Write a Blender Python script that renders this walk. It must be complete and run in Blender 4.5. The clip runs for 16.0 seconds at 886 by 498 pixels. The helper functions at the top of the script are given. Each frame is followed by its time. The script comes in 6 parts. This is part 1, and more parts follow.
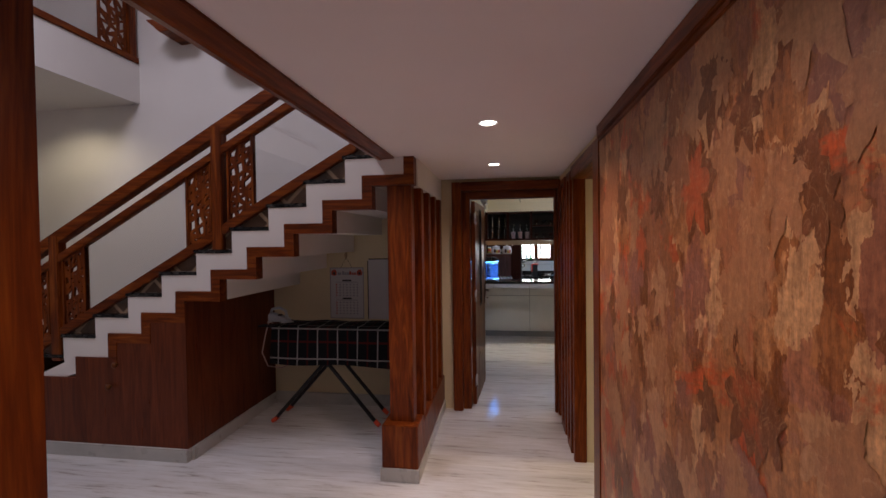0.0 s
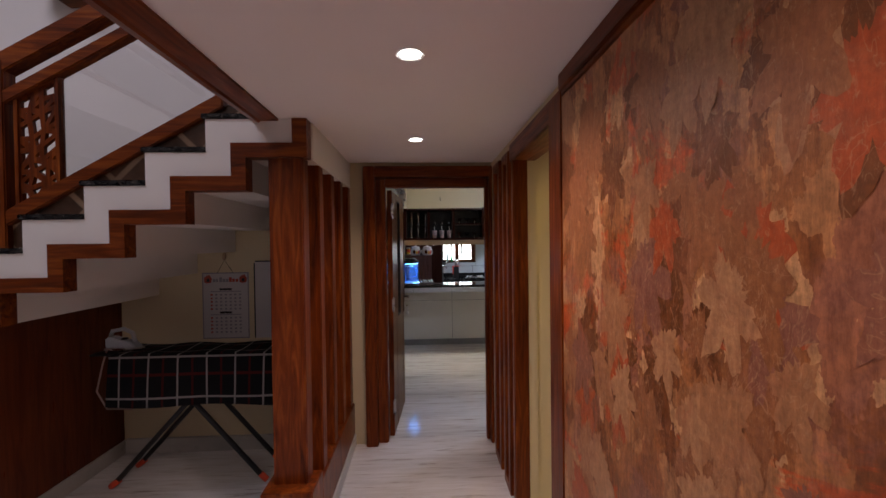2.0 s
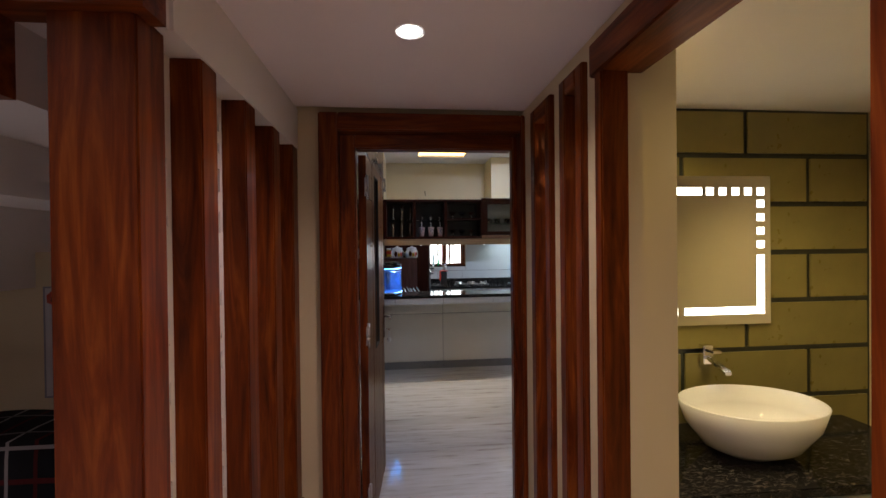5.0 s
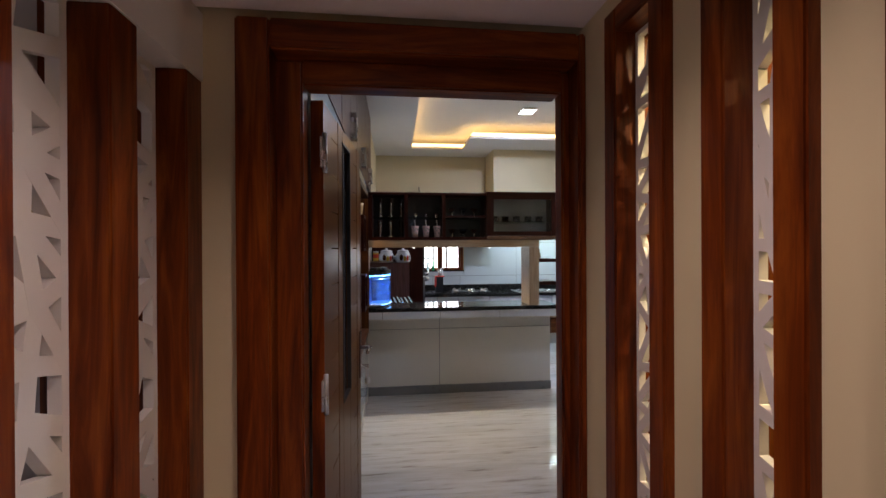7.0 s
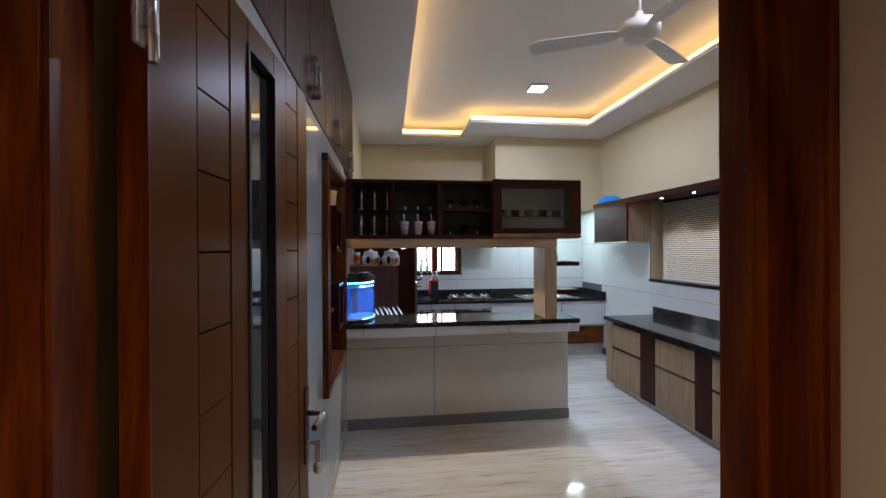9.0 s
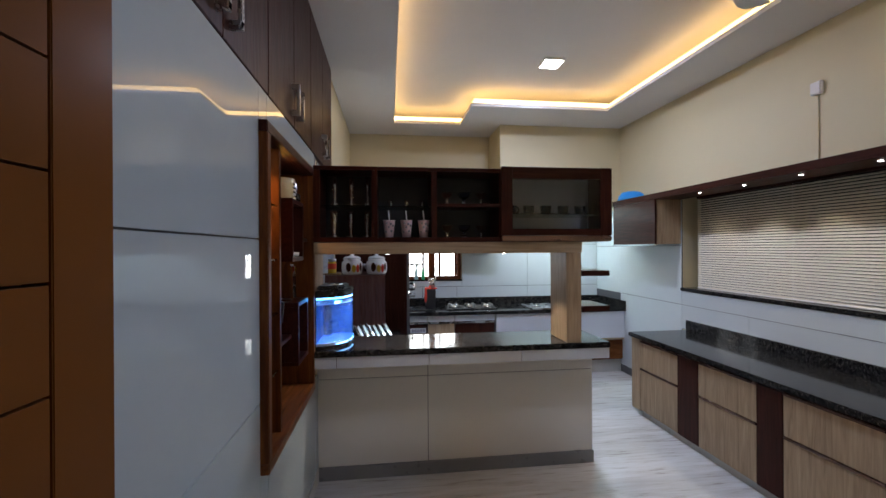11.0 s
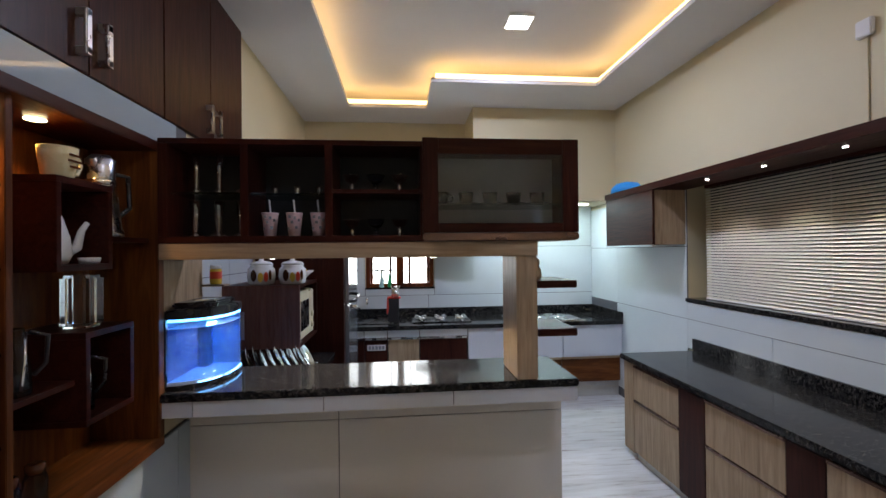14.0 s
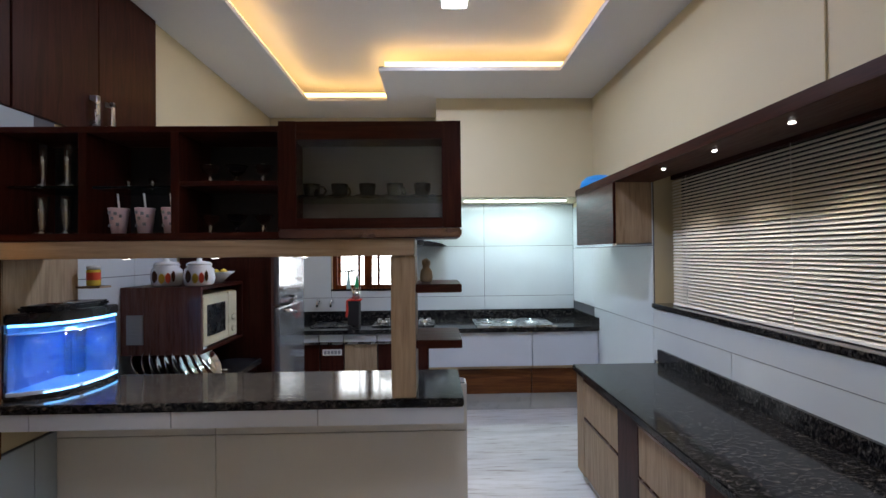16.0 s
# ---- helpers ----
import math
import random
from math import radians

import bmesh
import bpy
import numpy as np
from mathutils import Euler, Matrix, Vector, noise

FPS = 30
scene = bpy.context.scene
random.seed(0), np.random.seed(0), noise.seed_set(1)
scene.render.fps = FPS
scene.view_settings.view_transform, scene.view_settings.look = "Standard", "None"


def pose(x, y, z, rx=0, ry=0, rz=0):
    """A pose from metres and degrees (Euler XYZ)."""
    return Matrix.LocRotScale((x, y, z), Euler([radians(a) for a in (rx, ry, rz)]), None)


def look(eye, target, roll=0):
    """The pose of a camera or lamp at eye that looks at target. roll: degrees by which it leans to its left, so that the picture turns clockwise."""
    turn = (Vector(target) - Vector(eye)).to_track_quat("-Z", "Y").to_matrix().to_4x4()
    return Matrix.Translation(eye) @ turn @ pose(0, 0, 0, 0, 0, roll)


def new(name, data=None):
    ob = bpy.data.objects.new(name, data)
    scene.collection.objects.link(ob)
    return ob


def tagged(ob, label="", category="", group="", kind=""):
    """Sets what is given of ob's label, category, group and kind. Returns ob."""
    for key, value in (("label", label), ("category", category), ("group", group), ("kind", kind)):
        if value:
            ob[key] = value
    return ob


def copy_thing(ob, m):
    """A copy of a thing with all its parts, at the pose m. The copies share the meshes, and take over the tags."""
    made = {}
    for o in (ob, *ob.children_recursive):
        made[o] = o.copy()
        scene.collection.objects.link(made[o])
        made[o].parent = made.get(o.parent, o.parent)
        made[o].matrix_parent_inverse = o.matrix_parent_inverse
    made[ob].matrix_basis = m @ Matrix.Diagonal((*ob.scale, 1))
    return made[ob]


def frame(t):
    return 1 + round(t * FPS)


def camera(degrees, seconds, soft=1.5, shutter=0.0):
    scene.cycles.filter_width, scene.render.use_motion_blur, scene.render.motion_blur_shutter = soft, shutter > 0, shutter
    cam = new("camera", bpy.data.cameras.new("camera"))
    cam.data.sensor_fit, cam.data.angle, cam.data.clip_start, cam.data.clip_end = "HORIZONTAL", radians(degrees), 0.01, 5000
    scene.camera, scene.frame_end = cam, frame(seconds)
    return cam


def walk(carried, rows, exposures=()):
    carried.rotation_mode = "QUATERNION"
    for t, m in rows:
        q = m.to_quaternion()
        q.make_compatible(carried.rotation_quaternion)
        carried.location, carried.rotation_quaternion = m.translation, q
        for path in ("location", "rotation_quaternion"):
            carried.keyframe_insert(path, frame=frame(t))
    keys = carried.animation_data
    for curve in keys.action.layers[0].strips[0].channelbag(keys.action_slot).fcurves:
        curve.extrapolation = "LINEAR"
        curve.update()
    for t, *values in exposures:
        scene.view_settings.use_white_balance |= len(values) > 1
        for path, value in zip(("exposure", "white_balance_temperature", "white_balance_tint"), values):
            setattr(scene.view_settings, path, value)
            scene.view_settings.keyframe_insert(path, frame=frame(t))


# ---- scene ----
cam = camera(92.0, 16.0)
EXPOSURES = [(0.0, 0.0), (16.0, 0.0)]
PATH = [
    (0, (0.057, 0.671, 1.659), (-0.229, 2.65, 1.621), -0.7),
    (0.5, (0.059, 0.84, 1.642), (-0.072, 2.835, 1.606), -0.8),
    (1, (0.057, 1.015, 1.632), (0.012, 3.014, 1.598), -0.8),
    (1.5, (0.035, 1.206, 1.624), (0.064, 3.206, 1.588), -0.7),
    (2, (0.013, 1.393, 1.616), (0.109, 3.39, 1.585), -0.7),
    (2.5, (0.012, 1.6, 1.597), (0.143, 3.596, 1.567), -0.7),
    (3, (0.012, 1.807, 1.593), (0.162, 3.801, 1.564), -0.8),
    (3.5, (-0.010, 2.029, 1.583), (0.148, 4.023, 1.559), -0.8),
    (4, (-0.045, 2.25, 1.576), (0.122, 4.243, 1.553), -0.9),
    (4.5, (-0.058, 2.457, 1.57), (0.124, 4.448, 1.550), -0.8),
    (7, (-0.009, 3.534, 1.572), (0.217, 5.521, 1.567), -0.3),
    (7.5, (0.018, 3.734, 1.582), (0.246, 5.721, 1.571), -0.3),
    (8, (0.026, 3.955, 1.584), (0.262, 5.941, 1.572), -0.3),
    (8.5, (0.046, 4.158, 1.579), (0.287, 6.144, 1.568), -0.3),
    (9, (0.068, 4.361, 1.577), (0.322, 6.344, 1.572), -0.3),
    (11.5, (0.242, 5.253, 1.618), (0.49, 7.237, 1.616), -0.3),
    (12, (0.295, 5.415, 1.621), (0.538, 7.4, 1.619), -0.3),
    (12.5, (0.379, 5.545, 1.615), (0.616, 7.531, 1.614), -0.4),
    (13, (0.513, 5.629, 1.605), (0.738, 7.616, 1.61), -0.6),
    (13.5, (0.667, 5.7, 1.601), (0.872, 7.689, 1.61), -0.6),
    (14, (0.822, 5.776, 1.601), (1.011, 7.767, 1.615), -0.6),
    (14.5, (0.986, 5.836, 1.613), (1.146, 7.829, 1.628), -0.7),
    (15, (1.185, 5.876, 1.607), (1.305, 7.872, 1.624), -0.7),
    (15.5, (1.379, 5.912, 1.601), (1.459, 7.91, 1.62), -0.7),
    (16, (1.552, 5.996, 1.587), (1.599, 7.995, 1.606), -0.6),
]
walk(cam, [(t, look(eye, target, roll)) for t, eye, target, roll in PATH], EXPOSURES)


# ---- world and lamps ----
world = bpy.data.worlds.new("world")
scene.world = world
world.use_nodes = True
sky = world.node_tree.nodes.new("ShaderNodeTexSky")
sky.sky_type, sky.sun_disc, sky.sun_elevation, sky.sun_rotation = "NISHITA", False, radians(35), radians(20)
world.node_tree.links.new(sky.outputs[0], world.node_tree.nodes["Background"].inputs[0])
world.node_tree.nodes["Background"].inputs[1].default_value = 0.1


def lamp(name, kind, place, power, colour=(1, 1, 1), size=0.1, aim=None, size_y=None, spot=100, blend=0.6):
    data = bpy.data.lights.new(name, kind)
    data.energy, data.color = power, colour
    if kind == "AREA":
        data.size = size
        if size_y:
            data.shape, data.size_y = "RECTANGLE", size_y
    elif kind == "SPOT":
        data.spot_size, data.spot_blend, data.shadow_soft_size = radians(spot), blend, size
    else:
        data.shadow_soft_size = size
    ob = new(name, data)
    ob.matrix_basis = look(place, aim or (place[0], place[1] + 0.0001, place[2] - 1))
    return ob


BEAM_SPOTS = (0.19, 0.58, 0.975)
HALL_WHITE, COOL = (1.0, 0.73, 0.68), (0.75, 0.97, 1.0)
for y, power, cone in ((0.6, 10, 150), (1.66, 24, 150), (2.84, 39, 150), (4.03, 22, 140)):
    lamp("downlight_lamp", "SPOT", (-0.02, y, 2.235), power, HALL_WHITE, 0.03, spot=cone, blend=0.8)
lamp("panel_light_lamp", "AREA", (1.72, 8.94, 3.305), 42, (0.61, 0.71, 1.0), 0.16)
# added lamp, a second panel assumed here to brighten the near half
lamp("panel_light_lamp", "AREA", (1.68, 5.95, 3.305), 17, (0.61, 0.71, 1.0), 0.16)
lamp("loft_tube_lamp", "AREA", (2.45, 10.62, 2.13), 13, COOL, 1.1, size_y=0.06)
for y in (8.67, 8.18, 7.70, 7.22, 6.74, 6.26):
    lamp("valance_spot_lamp", "SPOT", (3.02, y, 2.09), 7.0, (1.0, 0.90, 0.72), 0.012, spot=95)
for x in BEAM_SPOTS:
    lamp("beam_spot_lamp", "SPOT", (x, 7.93, 1.568), 17.0, (1.0, 0.88, 0.72), 0.012, spot=104, blend=0.35)
lamp("niche_spot_lamp", "SPOT", (-0.40, 7.33, 2.05), 14, (1.0, 0.52, 0.14), 0.02, spot=120)
lamp("niche_spot_lamp", "SPOT", (-0.40, 6.97, 2.05), 8, (1.0, 0.52, 0.14), 0.02, spot=120)
for y in (4.14, 4.47):
    lamp("wash_spot_lamp", "SPOT", (0.92, y, 2.275), 16.0, (1.0, 0.80, 0.42), 0.02, spot=150)
lamp("wash_lamp", "SPOT", (1.45, 3.9, 2.27), 36, (1.0, 0.74, 0.34), 0.05, spot=160)
lamp("balcony_lamp", "SPOT", (-4.75, 4.4, 3.24), 20, (1.0, 0.86, 0.62), 0.04, spot=150)
# two unseen fill lights, added to brighten the stairwell and the hall
lamp("stairwell_fill", "AREA", (-2.8, 2.2, 5.2), 66, (0.86, 0.82, 1.0), 1.2)
lamp("living_room_fill", "AREA", (-2.6, -0.6, 5.2), 20, (1.0, 0.88, 0.85), 1.2)
lamp("kitchen_window_sky", "AREA", (0.79, 11.1, 1.6), 10, (0.9, 0.95, 1.0), 0.8, aim=(0.79, 8, 1.3), size_y=0.8)

lamp("aquarium_lamp", "AREA", (-0.16, 8.06, 1.248), 0.8, (0.10, 0.45, 1.0), 0.12, size_y=0.2)

# ---- materials ----


def nodes_of(name):
    m = bpy.data.materials.new(name)
    m.use_nodes = True
    t = m.node_tree
    return m, t, t.nodes["Principled BSDF"]


def setv(node, **values):
    for key, v in values.items():
        node.inputs[key.replace("_", " ")].default_value = v


def coords(t, scale, kind="Object", turn=(0, 0, 0)):
    c, mp = t.nodes.new("ShaderNodeTexCoord"), t.nodes.new("ShaderNodeMapping")
    mp.inputs["Scale"].default_value = scale if hasattr(scale, "__len__") else (scale,) * 3
    mp.inputs["Rotation"].default_value = turn
    t.links.new(c.outputs[kind], mp.inputs[0])
    return mp.outputs[0]


def noise_node(t, vec, scale, detail=5, rough=0.55, distort=0.0):
    n = t.nodes.new("ShaderNodeTexNoise")
    setv(n, Scale=scale, Detail=detail, Roughness=rough, Distortion=distort)
    t.links.new(vec, n.inputs["Vector"])
    return n.outputs["Fac"]


def ramp(t, fac, stops):
    r = t.nodes.new("ShaderNodeValToRGB")
    e = r.color_ramp.elements
    while len(e) < len(stops):
        e.new(0.5)
    for el, (p, c) in zip(e, stops):
        el.position, el.color = p, (*c, 1)
    t.links.new(fac, r.inputs[0])
    return r.outputs[0]


def bump(t, bsdf, height, strength=0.2, dist=0.002):
    b = t.nodes.new("ShaderNodeBump")
    setv(b, Strength=strength, Distance=dist)
    t.links.new(height, b.inputs["Height"])
    t.links.new(b.outputs[0], bsdf.inputs["Normal"])


def mixc(t, fac, a, b, mode="MIX"):
    n = t.nodes.new("ShaderNodeMix")
    n.data_type, n.blend_type = "RGBA", mode
    for sock, v in ((n.inputs[0], fac), (n.inputs[6], a), (n.inputs[7], b)):
        if hasattr(v, "is_linked"):
            t.links.new(v, sock)
        else:
            sock.default_value = v if not hasattr(v, "__len__") else (*v, 1)
    return n.outputs[2]


def wood(name, dark, mid, light, stretch=(14, 14, 1.2), rough=0.35, fine=4.5, grain=0.22, shine=0.2):
    """Wood with the grain along the axis of the smallest stretch."""
    m, t, b = nodes_of(name)
    v = coords(t, stretch)
    n = noise_node(t, v, 1.6, 6, 0.6, 1.2)
    f = noise_node(t, coords(t, tuple(s * fine for s in stretch)), 1.0, 4, 0.6)
    c = ramp(t, n, [(0.28, dark), (0.5, mid), (0.75, light)])
    c = mixc(t, grain, c, ramp(t, f, [(0.35, (0.25, 0.2, 0.18)), (0.65, (1, 1, 1))]), "MULTIPLY")
    t.links.new(c, b.inputs["Base Color"])
    t.links.new(ramp(t, f, [(0.2, (rough + 0.12,) * 3), (0.8, (rough - 0.06,) * 3)]), b.inputs["Roughness"])
    bump(t, b, f, 0.3 * grain, 0.0006)
    b.inputs["Specular IOR Level"].default_value = shine
    return m


TEAK = [(0.045, 0.0065, 0.0014), (0.150, 0.029, 0.004), (0.31, 0.082, 0.011)]
teak_z = wood("teak_upright", *TEAK, (13, 13, 1.1), 0.32, 4.5, 0.32)
teak_x = wood("teak_along_x", *TEAK, (1.1, 13, 13), 0.32, 4.5, 0.32)
teak_y = wood("teak_along_y", *TEAK, (13, 1.1, 13), 0.32, 4.5, 0.32)
PANEL = [(0.065, 0.014, 0.006), (0.130, 0.030, 0.011), (0.19, 0.047, 0.018)]
redwood = wood("redwood_panel", *PANEL, (9, 9, 0.8), 0.3)
WALNUT = [(0.020, 0.0036, 0.0022), (0.041, 0.0085, 0.005), (0.062, 0.015, 0.009)]
walnut_x = wood("walnut_laminate_along_x", *WALNUT, (1.4, 20, 20), 0.34, 4.5, 0.12, 0.14)
walnut_z = wood("walnut_laminate_upright", *WALNUT, (20, 20, 1.4), 0.34, 4.5, 0.12, 0.14)
walnut_y = wood("walnut_laminate_along_y", *WALNUT, (20, 1.4, 20), 0.34, 4.5, 0.12, 0.14)
OAK = [(0.30, 0.21, 0.13), (0.42, 0.30, 0.19), (0.50, 0.38, 0.25)]
oak_z = wood("light_oak_laminate_upright", *OAK, (18, 18, 1.2), 0.4)
oak_x = wood("light_oak_laminate_along_x", *OAK, (1.2, 18, 18), 0.4)
AMBER = [(0.050, 0.012, 0.003), (0.125, 0.038, 0.009), (0.23, 0.080, 0.020)]
amber_z = wood("amber_teak_upright", *AMBER, (12, 12, 1.0), 0.4)
amber_x = wood("amber_teak_along_x", *AMBER, (1.0, 12, 12), 0.4)
amber_y = wood("amber_teak_along_y", *AMBER, (12, 1.0, 12), 0.4)


def paint(name, colour, rough=0.6, vary=0.06):
    m, t, b = nodes_of(name)
    n = noise_node(t, coords(t, 1.0), 1.3, 4)
    d = tuple(max(0, c * (1 - vary)) for c in colour)
    t.links.new(ramp(t, n, [(0.3, d), (0.7, colour)]), b.inputs["Base Color"])
    b.inputs["Roughness"].default_value = rough
    bump(t, b, noise_node(t, coords(t, 1.0), 160, 3), 0.06, 0.001)
    return m


white_paint = paint("white_wall_paint", (0.78, 0.74, 0.70))
cream_paint = paint("cream_wall_paint", (0.67, 0.575, 0.37))
ceiling_paint = paint("ceiling_paint", (0.80, 0.77, 0.76))
hall_ceiling_paint = paint("hall_ceiling_paint", (0.86, 0.77, 0.76))
jali_paint = paint("white_lattice_paint", (0.80, 0.77, 0.74), 0.5)


def gloss(name, colour, rough=0.1, metal=0.0, vary=0.04, coat=0.0):
    m, t, b = nodes_of(name)
    n = noise_node(t, coords(t, 1.0), 3.0, 5)
    d = tuple(c * (1 - vary) for c in colour)
    t.links.new(ramp(t, n, [(0.3, d), (0.7, colour)]), b.inputs["Base Color"])
    t.links.new(ramp(t, noise_node(t, coords(t, 1.0), 9.0, 4), [(0.3, (rough,) * 3), (0.8, (rough * 1.5 + 0.02,) * 3)]), b.inputs["Roughness"])
    setv(b, Metallic=metal, Coat_Weight=coat)
    return m


doorwood = paint("door_veneer", (0.150, 0.056, 0.015), 0.30, 0.35)
doorwood.node_tree.nodes["Principled BSDF"].inputs["Specular IOR Level"].default_value = 0.05
tile_white = gloss("glossy_white_tile", (0.62, 0.66, 0.68), 0.07)
# white tile again for the west wall, its weaker light put into the colour
tile_white_dimmed = gloss("glossy_white_tile_dimmed", (0.40, 0.465, 0.51), 0.008)
black_back = gloss("black_back_panel", (0.006, 0.0055, 0.006), 0.4)
tile_bar = gloss("glossy_ivory_tile", (0.66, 0.63, 0.58), 0.09)
laminate_white = gloss("white_laminate", (0.63, 0.66, 0.72), 0.12)
grout = paint("dark_grout", (0.10, 0.10, 0.11), 0.8)
steel = gloss("brushed_steel", (0.62, 0.62, 0.63), 0.22, 1.0)
chrome = gloss("chrome", (0.80, 0.80, 0.82), 0.06, 1.0)
black_plastic = gloss("black_plastic", (0.012, 0.012, 0.014), 0.22)
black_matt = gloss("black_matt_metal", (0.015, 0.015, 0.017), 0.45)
white_china = gloss("white_china", (0.80, 0.80, 0.80), 0.08)
cream_plastic = gloss("cream_plastic", (0.70, 0.63, 0.44), 0.3)
blue_plastic = gloss("blue_plastic", (0.02, 0.30, 0.75), 0.3)
red_plastic = gloss("orange_red_plastic", (0.75, 0.08, 0.03), 0.4)
red_cloth = paint("red_cloth", (0.65, 0.06, 0.04), 0.9)
green_plastic = gloss("green_plastic", (0.02, 0.45, 0.16), 0.25)
yellow_glaze = gloss("yellow_glaze", (0.80, 0.55, 0.08), 0.15)
brown_glaze = gloss("brown_glaze", (0.10, 0.03, 0.01), 0.15)
black_cup = gloss("black_ceramic", (0.008, 0.008, 0.009), 0.2)
paper = paint("paper", (0.56, 0.55, 0.56), 0.8)
grey_print = paint("grey_print", (0.28, 0.28, 0.32), 0.8)
red_print = paint("red_print", (0.45, 0.08, 0.05), 0.8)
stone_skirt = gloss("grey_stone_skirting", (0.50, 0.49, 0.46), 0.25, vary=0.2)
# grey stone under the bar overhang, darkened in colour for the shade there
bar_skirt_shaded = gloss("stone_skirting_shaded", (0.22, 0.22, 0.225), 0.25, vary=0.2)
fan_white = gloss("fan_enamel", (0.75, 0.76, 0.76), 0.3)
curtain_blue = paint("blue_curtain", (0.18, 0.36, 0.52), 0.85)
bread_wood = gloss("turned_pale_wood", (0.45, 0.33, 0.2), 0.45, vary=0.2)
pink_cup = gloss("pink_paper_cup", (0.78, 0.60, 0.64), 0.35)


def glass_material(name, colour=(1, 1, 1), rough=0.0, ior=1.45):
    m, t, b = nodes_of(name)
    setv(b, Base_Color=(*colour, 1), Roughness=rough, Transmission_Weight=1.0, IOR=ior)
    return m


glass = glass_material("clear_glass")
shelf_glass = glass_material("green_edged_glass", (0.80, 0.95, 0.90))
blue_glass = glass_material("blue_tinted_glass", (0.75, 0.8, 1.0))
smoke_glass = glass_material("smoked_glass", (0.35, 0.36, 0.38))


def thin_glass_material(name, share=0.90, tint=(1, 1, 1)):
    m, t, b = nodes_of(name)
    out, tr, mx, gl = t.nodes["Material Output"], t.nodes.new("ShaderNodeBsdfTransparent"), t.nodes.new("ShaderNodeMixShader"), t.nodes.new("ShaderNodeBsdfGlossy")
    tr.inputs[0].default_value = (*tint, 1)
    gl.inputs["Roughness"].default_value = 0.02
    mx.inputs[0].default_value = 1 - share
    t.links.new(tr.outputs[0], mx.inputs[1])
    t.links.new(gl.outputs[0], mx.inputs[2])
    t.links.new(mx.outputs[0], out.inputs[0])
    return m


pane_glass = thin_glass_material("window_pane_glass", 0.9)
ware_glass = thin_glass_material("thin_drinking_glass", 0.62)
cabinet_glass = thin_glass_material("cabinet_door_glass", 0.975, (0.97, 0.98, 0.98))
mirror_glass = gloss("mirror", (0.85, 0.87, 0.87), 0.01, 1.0, 0.0)


def glow(name, colour, strength):
    m, t, b = nodes_of(name)
    setv(b, Base_Color=(0.8, 0.8, 0.8, 1), Emission_Color=(*colour, 1), Emission_Strength=strength)
    return m


lamp_face = glow("lamp_face", (1.0, 0.97, 0.92), 14)
panel_face = glow("panel_lamp_face", (0.93, 0.97, 1.0), 16)
bronze = gloss("dark_bronze_profile", (0.22, 0.14, 0.12), 0.2, 1.0)
cove_strip = glow("warm_led_strip", (1.0, 0.62, 0.22), 3.9)
glow_niche = glow("warm_spot_face", (1.0, 0.75, 0.4), 12)
led_white = glow("white_led", (1.0, 0.97, 0.88), 4.5)
daylight = glow("bright_daylight", (0.88, 0.95, 1.0), 5)
blue_led = glow("blue_aquarium_led", (0.10, 0.42, 1.0), 8)
tube_face = glow("white_tube", (0.80, 0.98, 1.0), 9)

# lit water: clear blue body with a faint scatter
water, wt, wb = nodes_of("aquarium_water")
wtr, wmx, wdf = wt.nodes.new("ShaderNodeBsdfTransparent"), wt.nodes.new("ShaderNodeMixShader"), wt.nodes.new("ShaderNodeBsdfTranslucent")
wtr.inputs[0].default_value, wdf.inputs[0].default_value = (0.55, 0.78, 1.0, 1), (0.12, 0.38, 1.0, 1)
wmx.inputs[0].default_value = 0.14
wt.links.new(wtr.outputs[0], wmx.inputs[1])
wt.links.new(wdf.outputs[0], wmx.inputs[2])
wt.links.new(wmx.outputs[0], wt.nodes["Material Output"].inputs[0])

# black granite with pale flecks
granite, gt, gb = nodes_of("black_granite")
gv = noise_node(gt, coords(gt, (36, 88, 50), turn=(0, 0, 0.5)), 1.0, 6, 0.66, 0.9)
gp = noise_node(gt, coords(gt, 1.0), 95, 3, 0.6)
gc = ramp(gt, gv, [(0.46, (0.005, 0.005, 0.006)), (0.54, (0.026, 0.024, 0.024)), (0.63, (0.075, 0.068, 0.062)), (0.74, (0.22, 0.21, 0.20))])
gc = mixc(gt, ramp(gt, gp, [(0.62, (0, 0, 0)), (0.72, (0.55, 0.55, 0.55))]), gc, (0.055, 0.052, 0.047))
gt.links.new(gc, gb.inputs["Base Color"])
setv(gb, Roughness=0.10, Specular_IOR_Level=0.22)

# white marble with grey streaks along x
marble, mt, mb = nodes_of("white_marble")
mv = coords(mt, (0.35, 3.0, 1), turn=(0, 0, 0.05))
m1 = noise_node(mt, mv, 1.3, 7, 0.62, 0.5)
m2 = noise_node(mt, coords(mt, (2.2, 22, 1), turn=(0, 0, 0.04)), 1.2, 7, 0.7, 0.35)
mc = ramp(mt, m1, [(0.34, (0.56, 0.56, 0.56)), (0.5, (0.67, 0.665, 0.66)), (0.68, (0.76, 0.76, 0.765))])
mc = mixc(mt, 0.85, mc, ramp(mt, m2, [(0.32, (0.40, 0.35, 0.30)), (0.43, (0.88, 0.86, 0.83)), (0.57, (1, 1, 1))]), "MULTIPLY")
mt.links.new(mc, mb.inputs["Base Color"])
mt.links.new(ramp(mt, m1, [(0.3, (0.11,) * 3), (0.7, (0.05,) * 3)]), mb.inputs["Roughness"])

